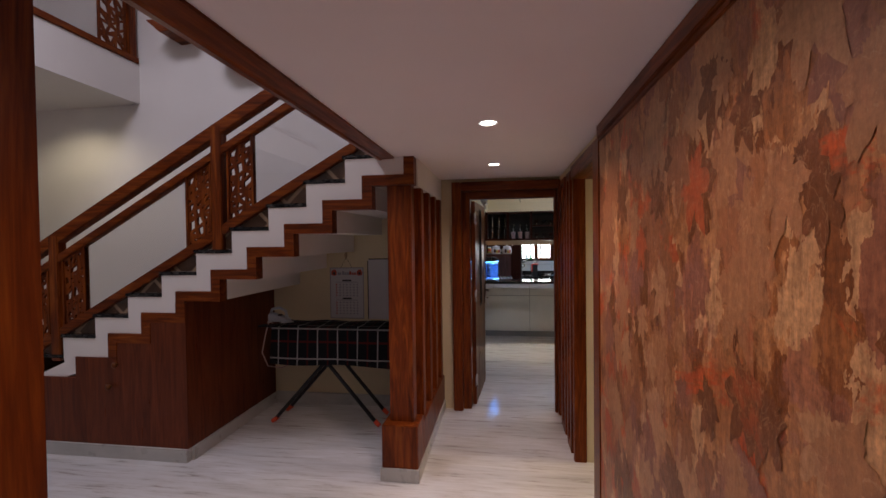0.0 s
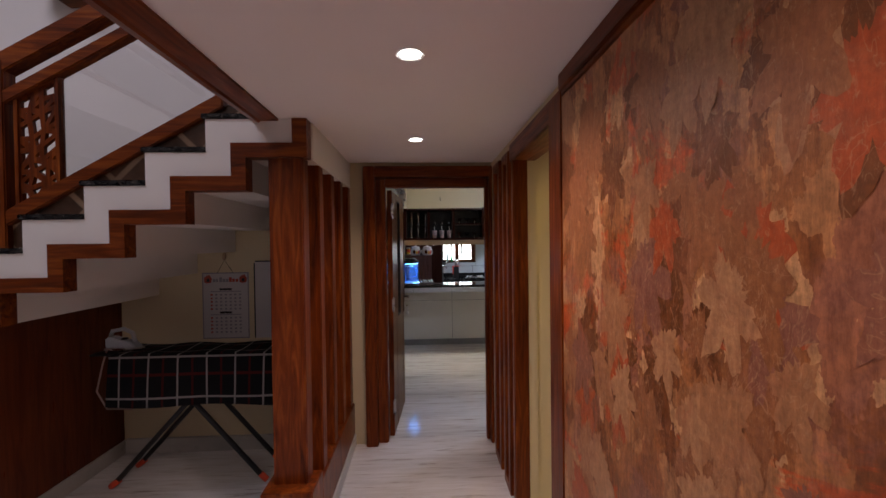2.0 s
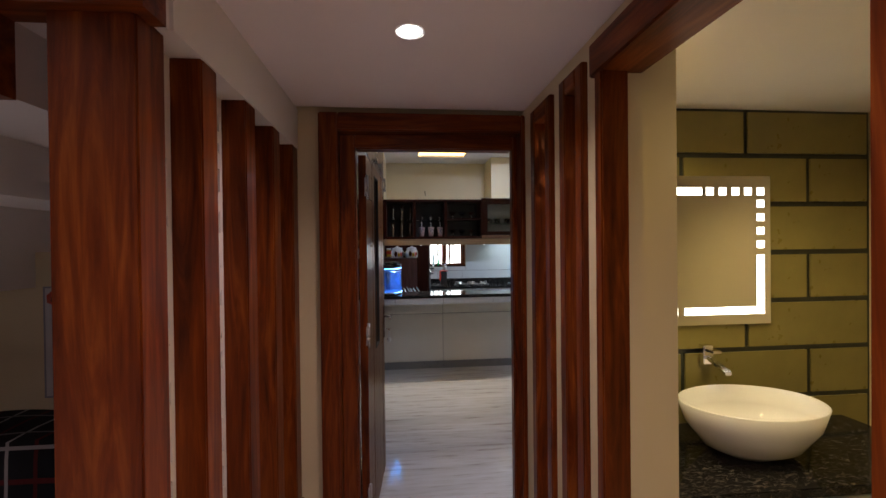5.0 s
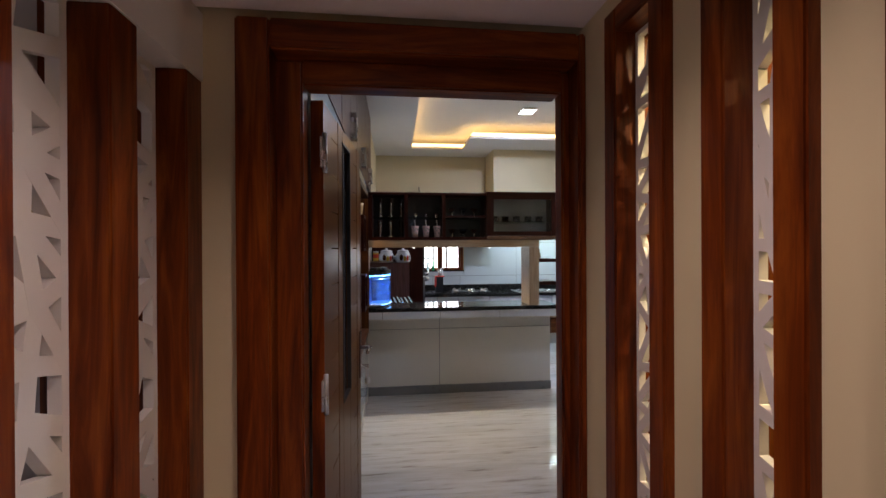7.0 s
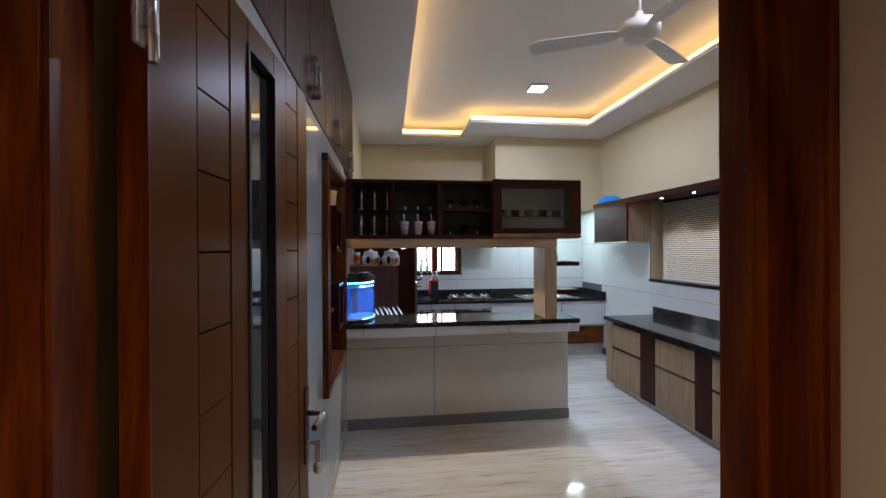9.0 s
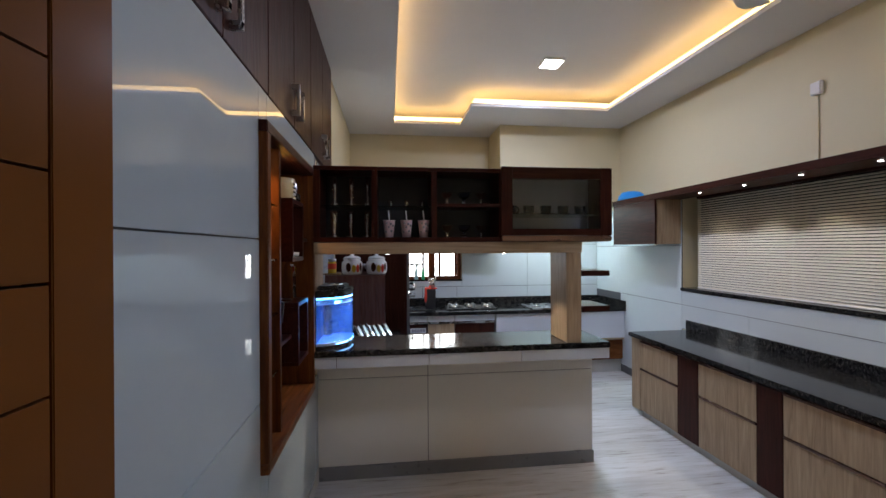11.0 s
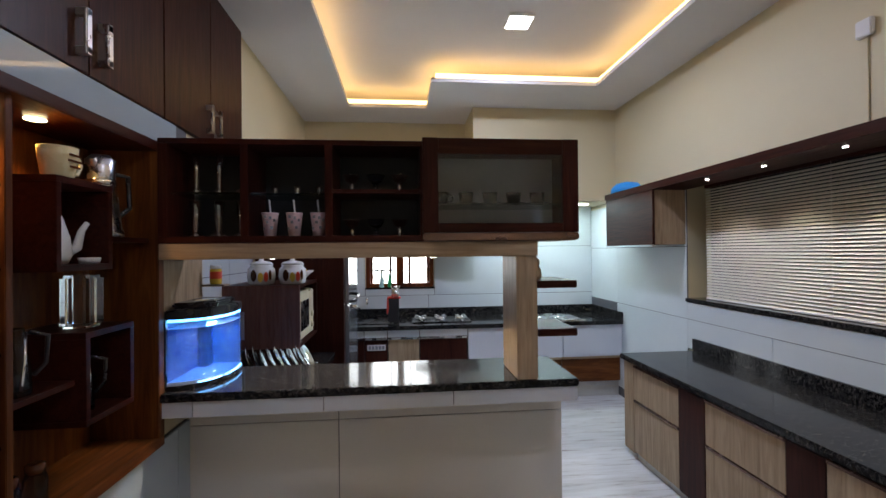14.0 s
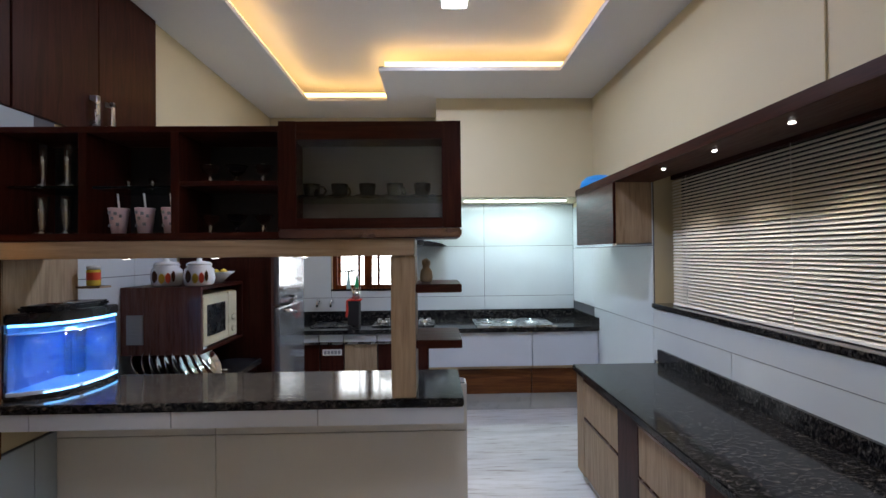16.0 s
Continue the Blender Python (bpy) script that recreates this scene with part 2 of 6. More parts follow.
# leaf-patched wall covering: ragged overlapping patches of brown, sand and rust
leafy, lt, lb = nodes_of("leaf_patched_wall_covering")
lw = lt.nodes.new("ShaderNodeVectorMath")
lw.operation = "MULTIPLY_ADD"
lcol = lt.nodes.new("ShaderNodeTexNoise")
setv(lcol, Scale=7.5, Detail=5, Roughness=0.62)
base_vec = coords(lt, (1, 1.25, 0.72))
lt.links.new(base_vec, lcol.inputs["Vector"])
lt.links.new(lcol.outputs["Color"], lw.inputs[0])
lw.inputs[1].default_value = (0.24, 0.24, 0.24)
lt.links.new(base_vec, lw.inputs[2])


def patches(scale, offset):
    add = lt.nodes.new("ShaderNodeVectorMath")
    add.inputs[1].default_value = offset
    lt.links.new(lw.outputs[0], add.inputs[0])
    v = lt.nodes.new("ShaderNodeTexVoronoi")
    v.inputs["Scale"].default_value = scale
    lt.links.new(add.outputs[0], v.inputs["Vector"])
    sep = lt.nodes.new("ShaderNodeSeparateColor")
    lt.links.new(v.outputs["Color"], sep.inputs[0])
    return sep.outputs[0], v.outputs["Distance"]


pa, da = patches(9.5, (0, 0, 0))
pb, db = patches(11.0, (3.1, 1.7, 2.3))
lc = ramp(lt, pa, [(0.0, (0.20, 0.066, 0.018)), (0.30, (0.29, 0.105, 0.032)), (0.55, (0.37, 0.150, 0.052)), (0.80, (0.46, 0.215, 0.085)), (1.0, (0.25, 0.085, 0.024))])
lc.node.color_ramp.interpolation = "LINEAR"
over = ramp(lt, pb, [(0.0, (0.56, 0.32, 0.155)), (0.26, (0.48, 0.235, 0.10)), (0.37, (0.36, 0.135, 0.055)), (0.42, (0.34, 0.135, 0.085)), (0.56, (0.20, 0.065, 0.018))])
over.node.color_ramp.interpolation = "CONSTANT"
mask = ramp(lt, pb, [(0.0, (0.9,) * 3), (0.26, (0.7,) * 3), (0.37, (0.6,) * 3), (0.42, (0.6,) * 3), (0.60, (0.0,) * 3)])
mask.node.color_ramp.interpolation = "CONSTANT"
lc = mixc(lt, mask, lc, over)
rust = ramp(lt, noise_node(lt, coords(lt, 1.0), 2.6, 7, 0.72, 0.8), [(0.555, (0, 0, 0)), (0.60, (0.85,) * 3)])
lc = mixc(lt, rust, lc, (0.50, 0.085, 0.015))
plum = ramp(lt, noise_node(lt, coords(lt, 1.0, turn=(1, 2, 3)), 3.1, 7, 0.75, 0.5), [(0.55, (0, 0, 0)), (0.68, (0.6,) * 3)])
lc = mixc(lt, plum, lc, (0.30, 0.13, 0.11))
lc = mixc(lt, 0.55, lc, ramp(lt, db, [(0.05, (0.78, 0.74, 0.72)), (0.55, (1.2, 1.18, 1.15))]), "MULTIPLY")
streak = noise_node(lt, coords(lt, (1, 16, 3.2)), 4.0, 7, 0.75)
lc = mixc(lt, 0.8, lc, ramp(lt, streak, [(0.34, (0.5, 0.42, 0.38)), (0.52, (0.95, 0.93, 0.9)), (0.70, (1.4, 1.35, 1.3))]), "MULTIPLY")
grainy = noise_node(lt, coords(lt, 1.0), 70, 5, 0.7)
lc = mixc(lt, 0.55, lc, ramp(lt, grainy, [(0.36, (0.5, 0.46, 0.45)), (0.62, (1.15, 1.12, 1.1))]), "MULTIPLY")
lt.links.new(lc, lb.inputs["Base Color"])
setv(lb, Roughness=0.42)
bump(lt, lb, streak, 0.35, 0.004)

# printed maple leaves in sand, brown, plum and rust, one tone each
leaf_print, qt, qb = nodes_of("leaf_print")
geo = qt.nodes.new("ShaderNodeNewGeometry")
qc = ramp(qt, geo.outputs["Random Per Island"], [(0.0, (0.40, 0.185, 0.082)), (0.20, (0.47, 0.245, 0.118)), (0.36, (0.30, 0.115, 0.042)), (0.50, (0.165, 0.052, 0.012)), (0.68, (0.27, 0.105, 0.068)), (0.78, (0.34, 0.130, 0.050)), (0.93, (0.44, 0.080, 0.018))])
qc.node.color_ramp.interpolation = "CONSTANT"
blot = ramp(qt, noise_node(qt, coords(qt, 1.0), 9.0, 6, 0.7, 0.6), [(0.5, (0, 0, 0)), (0.66, (0.55,) * 3)])
qc = mixc(qt, blot, qc, (0.36, 0.13, 0.065))
hot = ramp(qt, noise_node(qt, coords(qt, 1.0, turn=(2, 1, 0)), 3.2, 6, 0.7, 0.6), [(0.615, (0, 0, 0)), (0.67, (0.5,) * 3)])
qc = mixc(qt, hot, qc, (0.48, 0.085, 0.02))
qc = mixc(qt, 0.08, qc, (0.33, 0.135, 0.05))
vein = ramp(qt, noise_node(qt, coords(qt, (1, 1.0, 0.6), turn=(0.5, 0, 0)), 11.0, 3, 0.55, 1.2), [(0.493, (0, 0, 0)), (0.50, (0.42,) * 3), (0.507, (0, 0, 0))])
fleck = ramp(qt, noise_node(qt, coords(qt, (1, 1.6, 0.8)), 42.0, 5, 0.75, 1.5), [(0.56, (0, 0, 0)), (0.66, (0.5,) * 3)])
qc = mixc(qt, vein, qc, (0.56, 0.34, 0.19))
qc = mixc(qt, fleck, qc, (0.52, 0.30, 0.16))
qs = noise_node(qt, coords(qt, (1, 15, 3.5)), 4.0, 7, 0.75)
qc = mixc(qt, 0.55, qc, ramp(qt, qs, [(0.34, (0.6, 0.52, 0.48)), (0.52, (0.97, 0.95, 0.92)), (0.70, (1.3, 1.28, 1.25))]), "MULTIPLY")
qc = mixc(qt, 0.45, qc, ramp(qt, noise_node(qt, coords(qt, 1.0), 70, 5, 0.7), [(0.36, (0.55, 0.5, 0.5)), (0.62, (1.12, 1.1, 1.08))]), "MULTIPLY")
qt.links.new(qc, qb.inputs["Base Color"])
setv(qb, Roughness=0.45)
bump(qt, qb, qs, 0.3, 0.004)

# plaid cloth: black with white and red lines
plaid, pt, pbs = nodes_of("black_plaid_cloth")


def stripes(axis, period, width, shift):
    c = pt.nodes.new("ShaderNodeTexCoord")
    sep = pt.nodes.new("ShaderNodeSeparateXYZ")
    pt.links.new(c.outputs["Object"], sep.inputs[0])
    last = sep.outputs[axis]
    for op, val in (("ADD", shift), ("DIVIDE", period), ("FRACT", 0), ("LESS_THAN", width)):
        n = pt.nodes.new("ShaderNodeMath")
        n.operation = op
        pt.links.new(last, n.inputs[0])
        n.inputs[1].default_value = val
        last = n.outputs[0]
    return last


pcol = mixc(pt, stripes(0, 0.186, 0.07, 50.093 - 0.026), (0.008, 0.009, 0.012), (0.10, 0.008, 0.008))
pcol = mixc(pt, stripes(2, 0.265, 0.07, 53.0 - 0.760 + 0.0), pcol, (0.12, 0.010, 0.010))
pcol = mixc(pt, stripes(0, 0.186, 0.06, 50.22 - 0.060), pcol, (0.42, 0.40, 0.40))
pcol = mixc(pt, stripes(2, 0.265, 0.05, 53.0 - 0.612), pcol, (0.42, 0.40, 0.40))
pcol = mixc(pt, stripes(1, 0.17, 0.07, 50.04), pcol, (0.25, 0.24, 0.24))
pt.links.new(pcol, pbs.inputs["Base Color"])
setv(pbs, Roughness=0.95)
bump(pt, pbs, noise_node(pt, coords(pt, 1.0), 300, 2), 0.2, 0.001)

# brown skirting tiles with a thin pale lattice
lattice, at_, ab = nodes_of("brown_lattice_tile")
wv = []
for sgn in (1, -1):
    w = at_.nodes.new("ShaderNodeTexWave")
    w.wave_type, w.bands_direction = "BANDS", "X"
    setv(w, Scale=1.6, Distortion=0.0)
    at_.links.new(coords(at_, 1.0, turn=(0, radians(45 * sgn), 0)), w.inputs["Vector"])
    wv.append(ramp(at_, w.outputs["Fac"], [(0.93, (0, 0, 0)), (0.98, (1, 1, 1))]))
ac = ramp(at_, noise_node(at_, coords(at_, 1.0), 9, 5), [(0.3, (0.04, 0.020, 0.012)), (0.7, (0.11, 0.055, 0.032))])
ac = mixc(at_, wv[0], ac, (0.30, 0.2, 0.13))
ac = mixc(at_, wv[1], ac, (0.30, 0.2, 0.13))
at_.links.new(ac, ab.inputs["Base Color"])
setv(ab, Roughness=0.2)

olive = gloss("olive_wall_tile", (0.26, 0.22, 0.07), 0.25, vary=0.25)
olive_joint = gloss("dark_mosaic_strip", (0.03, 0.035, 0.03), 0.3, vary=0.5)

# ---- helpers for building ----
PLACE = {}


def bm_boxes(*boxes, bevel=0.0):
    bm = bmesh.new()
    for x0, x1, y0, y1, z0, z1 in boxes:
        r = bmesh.ops.create_cube(bm, size=1.0)
        bmesh.ops.scale(bm, vec=(abs(x1 - x0), abs(y1 - y0), abs(z1 - z0)), verts=r["verts"])
        bmesh.ops.translate(bm, vec=((x0 + x1) / 2, (y0 + y1) / 2, (z0 + z1) / 2), verts=r["verts"])
    if bevel:
        bmesh.ops.bevel(bm, geom=bm.edges[:], offset=bevel, segments=2, affect="EDGES", clamp_overlap=True)
    return bm


def bm_prism(points, axis, a, b, bevel=0.0):
    """A flat outline of (u, v) points drawn out from a to b along an axis: y takes (x, z), x takes (y, z), z takes (x, y)."""
    bm = bmesh.new()
    put = {"y": lambda u, v, w: (u, w, v), "x": lambda u, v, w: (w, u, v), "z": lambda u, v, w: (u, v, w)}[axis]
    lo = [bm.verts.new(put(u, v, a)) for u, v in points]
    hi = [bm.verts.new(put(u, v, b)) for u, v in points]
    bm.faces.new(lo)
    bm.faces.new(hi[::-1])
    n = len(points)
    for i in range(n):
        bm.faces.new((lo[i], hi[i], hi[(i + 1) % n], lo[(i + 1) % n]))
    bmesh.ops.recalc_face_normals(bm, faces=bm.faces[:])
    if bevel:
        bmesh.ops.bevel(bm, geom=bm.edges[:], offset=bevel, segments=2, affect="EDGES", clamp_overlap=True)
    return bm


def bm_lathe(profile, at=(0, 0, 0), segs=20, close=True):
    """A turned body from (radius, height) pairs round the upright through at."""
    bm = bmesh.new()
    rings = []
    for r, z in profile:
        rings.append([bm.verts.new((at[0] + r * math.cos(2 * math.pi * i / segs), at[1] + r * math.sin(2 * math.pi * i / segs), at[2] + z)) for i in range(segs)])
    for a, b in zip(rings, rings[1:]):
        for i in range(segs):
            bm.faces.new((a[i], a[(i + 1) % segs], b[(i + 1) % segs], b[i]))
    if close:
        bm.faces.new(rings[0][::-1])
        bm.faces.new(rings[-1])
    bmesh.ops.recalc_face_normals(bm, faces=bm.faces[:])
    for f in bm.faces:
        f.smooth = len(f.verts) == 4
    return bm


def bm_tube(points, radius, segs=8):
    bm = bmesh.new()
    pts = [Vector(p) for p in points]
    rings = []
    for i, p in enumerate(pts):
        d = (pts[min(i + 1, len(pts) - 1)] - pts[max(i - 1, 0)]).normalized()
        side = d.orthogonal().normalized() if i == 0 else (last - d * last.dot(d)).normalized()
        last = side
        up = d.cross(side)
        r = radius[i] if hasattr(radius, "__len__") else radius
        rings.append([bm.verts.new(p + r * (math.cos(2 * math.pi * k / segs) * side + math.sin(2 * math.pi * k / segs) * up)) for k in range(segs)])
    for a, b in zip(rings, rings[1:]):
        for i in range(segs):
            bm.faces.new((a[i], a[(i + 1) % segs], b[(i + 1) % segs], b[i])).smooth = True
    bm.faces.new(rings[0][::-1])
    bm.faces.new(rings[-1])
    bmesh.ops.recalc_face_normals(bm, faces=bm.faces[:])
    return bm


def bm_join(*parts):
    out = bmesh.new()
    for b in parts:
        me = bpy.data.meshes.new("tmp")
        b.to_mesh(me)
        b.free()
        out.from_mesh(me)
        bpy.data.meshes.remove(me)
    return out


def link_mesh(name, bm, material):
    me = bpy.data.meshes.new(name)
    bm.to_mesh(me)
    bm.free()
    me.materials.append(material)
    return new(name, me)


def thing(name, at, label, category, group=""):
    ob = new(name)
    ob.empty_display_size = 0.05
    ob.matrix_basis = Matrix.Translation(at)
    PLACE[ob.name] = Matrix.Translation(at)
    return tagged(ob, label, category, group)


def part(name, bm, material, parent, label=""):
    ob = link_mesh(name, bm, material)
    ob.parent = parent
    ob.matrix_parent_inverse = PLACE.get(parent.name, Matrix()).inverted()
    return tagged(ob, label)


def solid(name, bm, material, label, category="", group="", kind=""):
    return tagged(link_mesh(name, bm, material), label, category, group, kind)


def structure(name, bm, material, label):
    return solid(name, bm, material, label, kind="structure")


def piece_box(name, mesh_cache, size, at, material, parent, bevel=0.002):
    """A box piece that shares its mesh with equal ones."""
    key = (name, tuple(round(s, 4) for s in size), material.name)
    if key not in mesh_cache:
        w, d, h = size
        bm = bm_boxes((-w / 2, w / 2, -d / 2, d / 2, -h / 2, h / 2), bevel=0)
        me = bpy.data.meshes.new(name)
        bm.to_mesh(me)
        bm.free()
        me.materials.append(material)
        mesh_cache[key] = me
    ob = new(name, mesh_cache[key])
    ob.parent = parent
    ob.matrix_parent_inverse = PLACE.get(parent.name, Matrix()).inverted()
    ob.location = at
    return ob


CACHE = {}


def lattice_bm(u0, u1, v0, v1, nu, nv, width, thick, put, rng):
    """A pierced screen: irregular cells cut through a board, as struts between shifted knots."""
    knots = {}
    for i in range(nu + 1):
        for j in range(nv + 1):
            u, v = u0 + (u1 - u0) * i / nu, v0 + (v1 - v0) * j / nv
            du, dv = (u1 - u0) / nu, (v1 - v0) / nv
            if 0 < i < nu:
                u += rng.uniform(-0.33, 0.33) * du
            if 0 < j < nv:
                v += rng.uniform(-0.33, 0.33) * dv
            knots[i, j] = (u, v)
    struts = []
    for i in range(nu + 1):
        for j in range(nv + 1):
            if i < nu:
                struts.append((knots[i, j], knots[i + 1, j]))
            if j < nv:
                struts.append((knots[i, j], knots[i, j + 1]))
            if i < nu and j < nv and rng.random() < 0.75:
                struts.append((knots[i, j], knots[i + 1, j + 1]) if rng.random() < 0.5 else (knots[i + 1, j], knots[i, j + 1]))
    bm = bmesh.new()
    for (ua, va), (ub, vb) in struts:
        d = math.hypot(ub - ua, vb - va) or 1
        nx, ny = -(vb - va) / d * width / 2, (ub - ua) / d * width / 2
        ex, ey = (ub - ua) / d * width * 0.35, (vb - va) / d * width * 0.35
        quad = [(ua - ex + nx, va - ey + ny), (ub + ex + nx, vb + ey + ny), (ub + ex - nx, vb + ey - ny), (ua - ex - nx, va - ey - ny)]
        t = thick * rng.uniform(0.96, 1.0)
        lo = [bm.verts.new(put(u, v, -t / 2)) for u, v in quad]
        hi = [bm.verts.new(put(u, v, t / 2)) for u, v in quad]
        bm.faces.new(lo)
        bm.faces.new(hi[::-1])
        for k in range(4):
            bm.faces.new((lo[k], hi[k], hi[(k + 1) % 4], lo[(k + 1) % 4]))
    bmesh.ops.recalc_face_normals(bm, faces=bm.faces[:])
    return bm


# ---- structure: floors, walls, ceilings ----
structure("floor", bm_boxes((-6.2, 3.6, -2.6, 11.3, -0.12, 0.0)), marble, "polished white marble floor with grey streaks")
# hall
structure("ceiling_hall", bm_boxes((-0.75, 0.75, -2.6, 4.80, 2.25, 2.60)), hall_ceiling_paint, "low painted hall ceiling with recessed downlights")
structure("ceiling_stairwell", bm_boxes((-6.2, 0.75, -2.6, 5.3, 5.3, 5.45)), ceiling_paint, "high painted ceiling over the stairwell")
structure("wall_stairwell_back", bm_boxes((-6.2, -0.60, 5.08, 5.28, 0, 5.3)), white_paint, "tall painted wall behind the stairs")
structure("wall_hall_rear", bm_boxes((-6.2, 0.75, -2.8, -2.6, 0, 5.3)), white_paint, "plain painted rear wall of the hall")
structure("wall_hall_west", bm_boxes((-6.4, -6.2, -2.6, 5.3, 0, 5.3)), white_paint, "plain painted west wall of the hall")
structure("wall_upper_east", bm_boxes((0.75, 0.9, -2.6, 4.8, 2.36, 5.3), (-0.60, 0.75, 4.85, 5.28, 2.61, 5.3)), white_paint, "upper wall over the hall")
# right wall of the passage, with the wash room opening and two pierced slots
structure(
    "wall_passage_east",
    bm_boxes(
        (0.575, 0.70, -2.6, 3.01, 0, 2.25), (0.575, 0.70, 3.01, 3.975, 2.19, 2.25), (0.575, 0.632, 3.975, 4.062, 0, 2.25),
        (0.575, 0.632, 4.264, 4.375, 0, 2.25), (0.575, 0.632, 4.625, 4.84, 0, 2.25),
        (0.575, 0.745, 4.062, 4.264, 2.17, 2.25), (0.575, 0.745, 4.375, 4.625, 2.17, 2.25), (0.632, 0.745, 4.264, 4.375, 2.17, 2.25), (0.632, 0.745, 4.625, 4.84, 2.17, 2.25), (0.632, 0.835, 3.976, 4.045, 0, 2.28), (0.645, 0.70, 3.94, 3.974, 0, 2.19),
    ), cream_paint, "cream passage wall with two slots and a wide opening",
)
structure("wall_door", bm_boxes((-0.62, -0.445, 4.84, 4.93, 0, 2.60), (-0.445, 0.605, 4.84, 4.93, 2.225, 2.60), (0.575, 0.70, 4.845, 4.93, 0, 2.225)), cream_paint, "cream wall round the kitchen door")
structure("beam_passage", bm_boxes((-0.74, -0.555, 3.68, 4.84, 2.055, 2.25)), white_paint, "white boxed beam over the slatted screen")
structure("beam_wood_ceiling_edge", bm_prism([(-0.835, 2.238), (-0.80, 2.228), (-0.79, 2.236), (-0.703, 2.238), (-0.703, 2.2495), (-0.752, 2.2495), (-0.752, 2.62), (-0.835, 2.62)], "y", -2.6, 3.60), teak_y, "moulded brown wooden beam along the ceiling edge")
structure("column_wood", bm_boxes((-0.975, -0.79, 1.17, 1.35, 0, 2.25), (-0.995, -0.77, 1.15, 1.37, 0, 0.12), bevel=0.006), teak_z, "square dark brown wooden column")
# balcony over the stair foot
structure("balcony_slab", bm_boxes((-6.2, -4.08, -2.6, 5.08, 3.27, 3.72)), white_paint, "white balcony slab edge above the stairs")
structure("stair_foot_skirting", bm_boxes((-6.2, -4.0, 5.06, 5.08, 0, 0.1)), stone_skirt, "grey stone skirting")
# wash room
structure("wall_wash_back", bm_boxes((0.70, 2.6, 4.86, 5.02, 0, 2.3)), olive_joint, "dark joint backing of the wash room tiles")
structure("wall_wash_side", bm_boxes((2.6, 2.7, 2.3, 5.02, 0, 2.3), (0.70, 2.7, 2.2, 2.3, 0, 2.3)), cream_paint, "cream walls of the wash room")
structure("ceiling_wash", bm_boxes((0.70, 2.7, 2.2, 5.02, 2.30, 2.36)), ceiling_paint, "white wash room ceiling")
# kitchen
structure("wall_kitchen_west", bm_boxes((-0.42, -0.32, 4.93, 6.80, 0, 3.6), (-0.42, -0.32, 7.84, 11.2, 0, 3.6), (-0.42, -0.32, 6.80, 7.84, 0, 0.74), (-0.42, -0.32, 6.80, 7.84, 2.11, 3.6), (-0.66, -0.56, 6.7, 7.95, 0.6, 2.3)), cream_paint, "kitchen wall with a display niche")
structure(
    "wall_kitchen_east",
    bm_boxes((3.21, 3.45, 5.04, 6.30, 0, 3.6), (3.21, 3.45, 9.16, 11.2, 0, 3.6), (3.21, 3.45, 6.30, 9.16, 0, 1.16), (3.21, 3.45, 6.30, 9.16, 2.14, 3.6)),
    cream_paint, "cream kitchen wall with a wide window opening",
)
structure("wall_kitchen_south", bm_boxes((0.66, 3.45, 5.025, 5.055, 0, 3.6), (-0.42, 0.70, 4.932, 4.99, 2.23, 3.6), (0.66, 0.70, 4.932, 5.03, 0, 2.3)), cream_paint, "cream kitchen wall beside the door")
structure(
    "wall_kitchen_north",
    bm_boxes((-0.42, 0.38, 10.98, 11.2, 0, 3.6), (1.20, 3.45, 10.98, 11.2, 0, 3.6), (0.38, 1.20, 10.98, 11.2, 0, 1.18), (0.38, 1.20, 10.98, 11.2, 2.05, 3.6)),
    cream_paint, "cream kitchen end wall with a barred window",
)
structure("loft_beam", bm_boxes((1.60, 3.21, 10.36, 10.98, 2.15, 3.2), (1.58, 3.21, 10.33, 10.40, 2.15, 2.19)), cream_paint, "cream boxed loft over the worktop")
# dropped ceiling border with a stepped recess
structure(
    "ceiling_border",
    bm_boxes(
        (-0.42, 0.27, 5.04, 11.2, 3.17, 3.19), (2.68, 3.45, 5.04, 11.2, 3.17, 3.19), (0.27, 1.10, 10.42, 11.2, 3.17, 3.19),
        (1.10, 2.68, 9.69, 11.2, 3.17, 3.19), (0.27, 2.68, 5.04, 5.70, 3.17, 3.19),
        (0.235, 0.27, 5.70, 10.42, 3.19, 3.206), (2.68, 2.715, 5.70, 9.69, 3.19, 3.206), (0.27, 1.10, 10.42, 10.455, 3.19, 3.206),
        (1.10, 1.135, 9.69, 10.42, 3.19, 3.206), (1.10, 2.68, 9.69, 9.725, 3.19, 3.206), (0.27, 2.68, 5.665, 5.70, 3.19, 3.206),
    ), ceiling_paint, "white dropped ceiling border with a stepped recess",
)
structure("ceiling_kitchen", bm_boxes((-0.42, 3.45, 5.04, 11.2, 3.36, 3.46)), ceiling_paint, "white recessed kitchen ceiling")
strip = thing("led_strip", (0.2, 8, 3.25), "warm glowing strip light hidden on the ceiling border", "strip light")
for b in ((0.200, 0.225, 5.63, 10.48), (2.725, 2.750, 5.63, 9.74), (0.226, 1.14, 10.465, 10.49), (1.145, 1.170, 9.761, 10.49), (1.145, 2.75, 9.735, 9.760), (0.226, 2.72, 5.63, 5.655)):
    part("strip", bm_boxes((b[0], b[1], b[2], b[3], 3.192, 3.268)), cove_strip, strip)

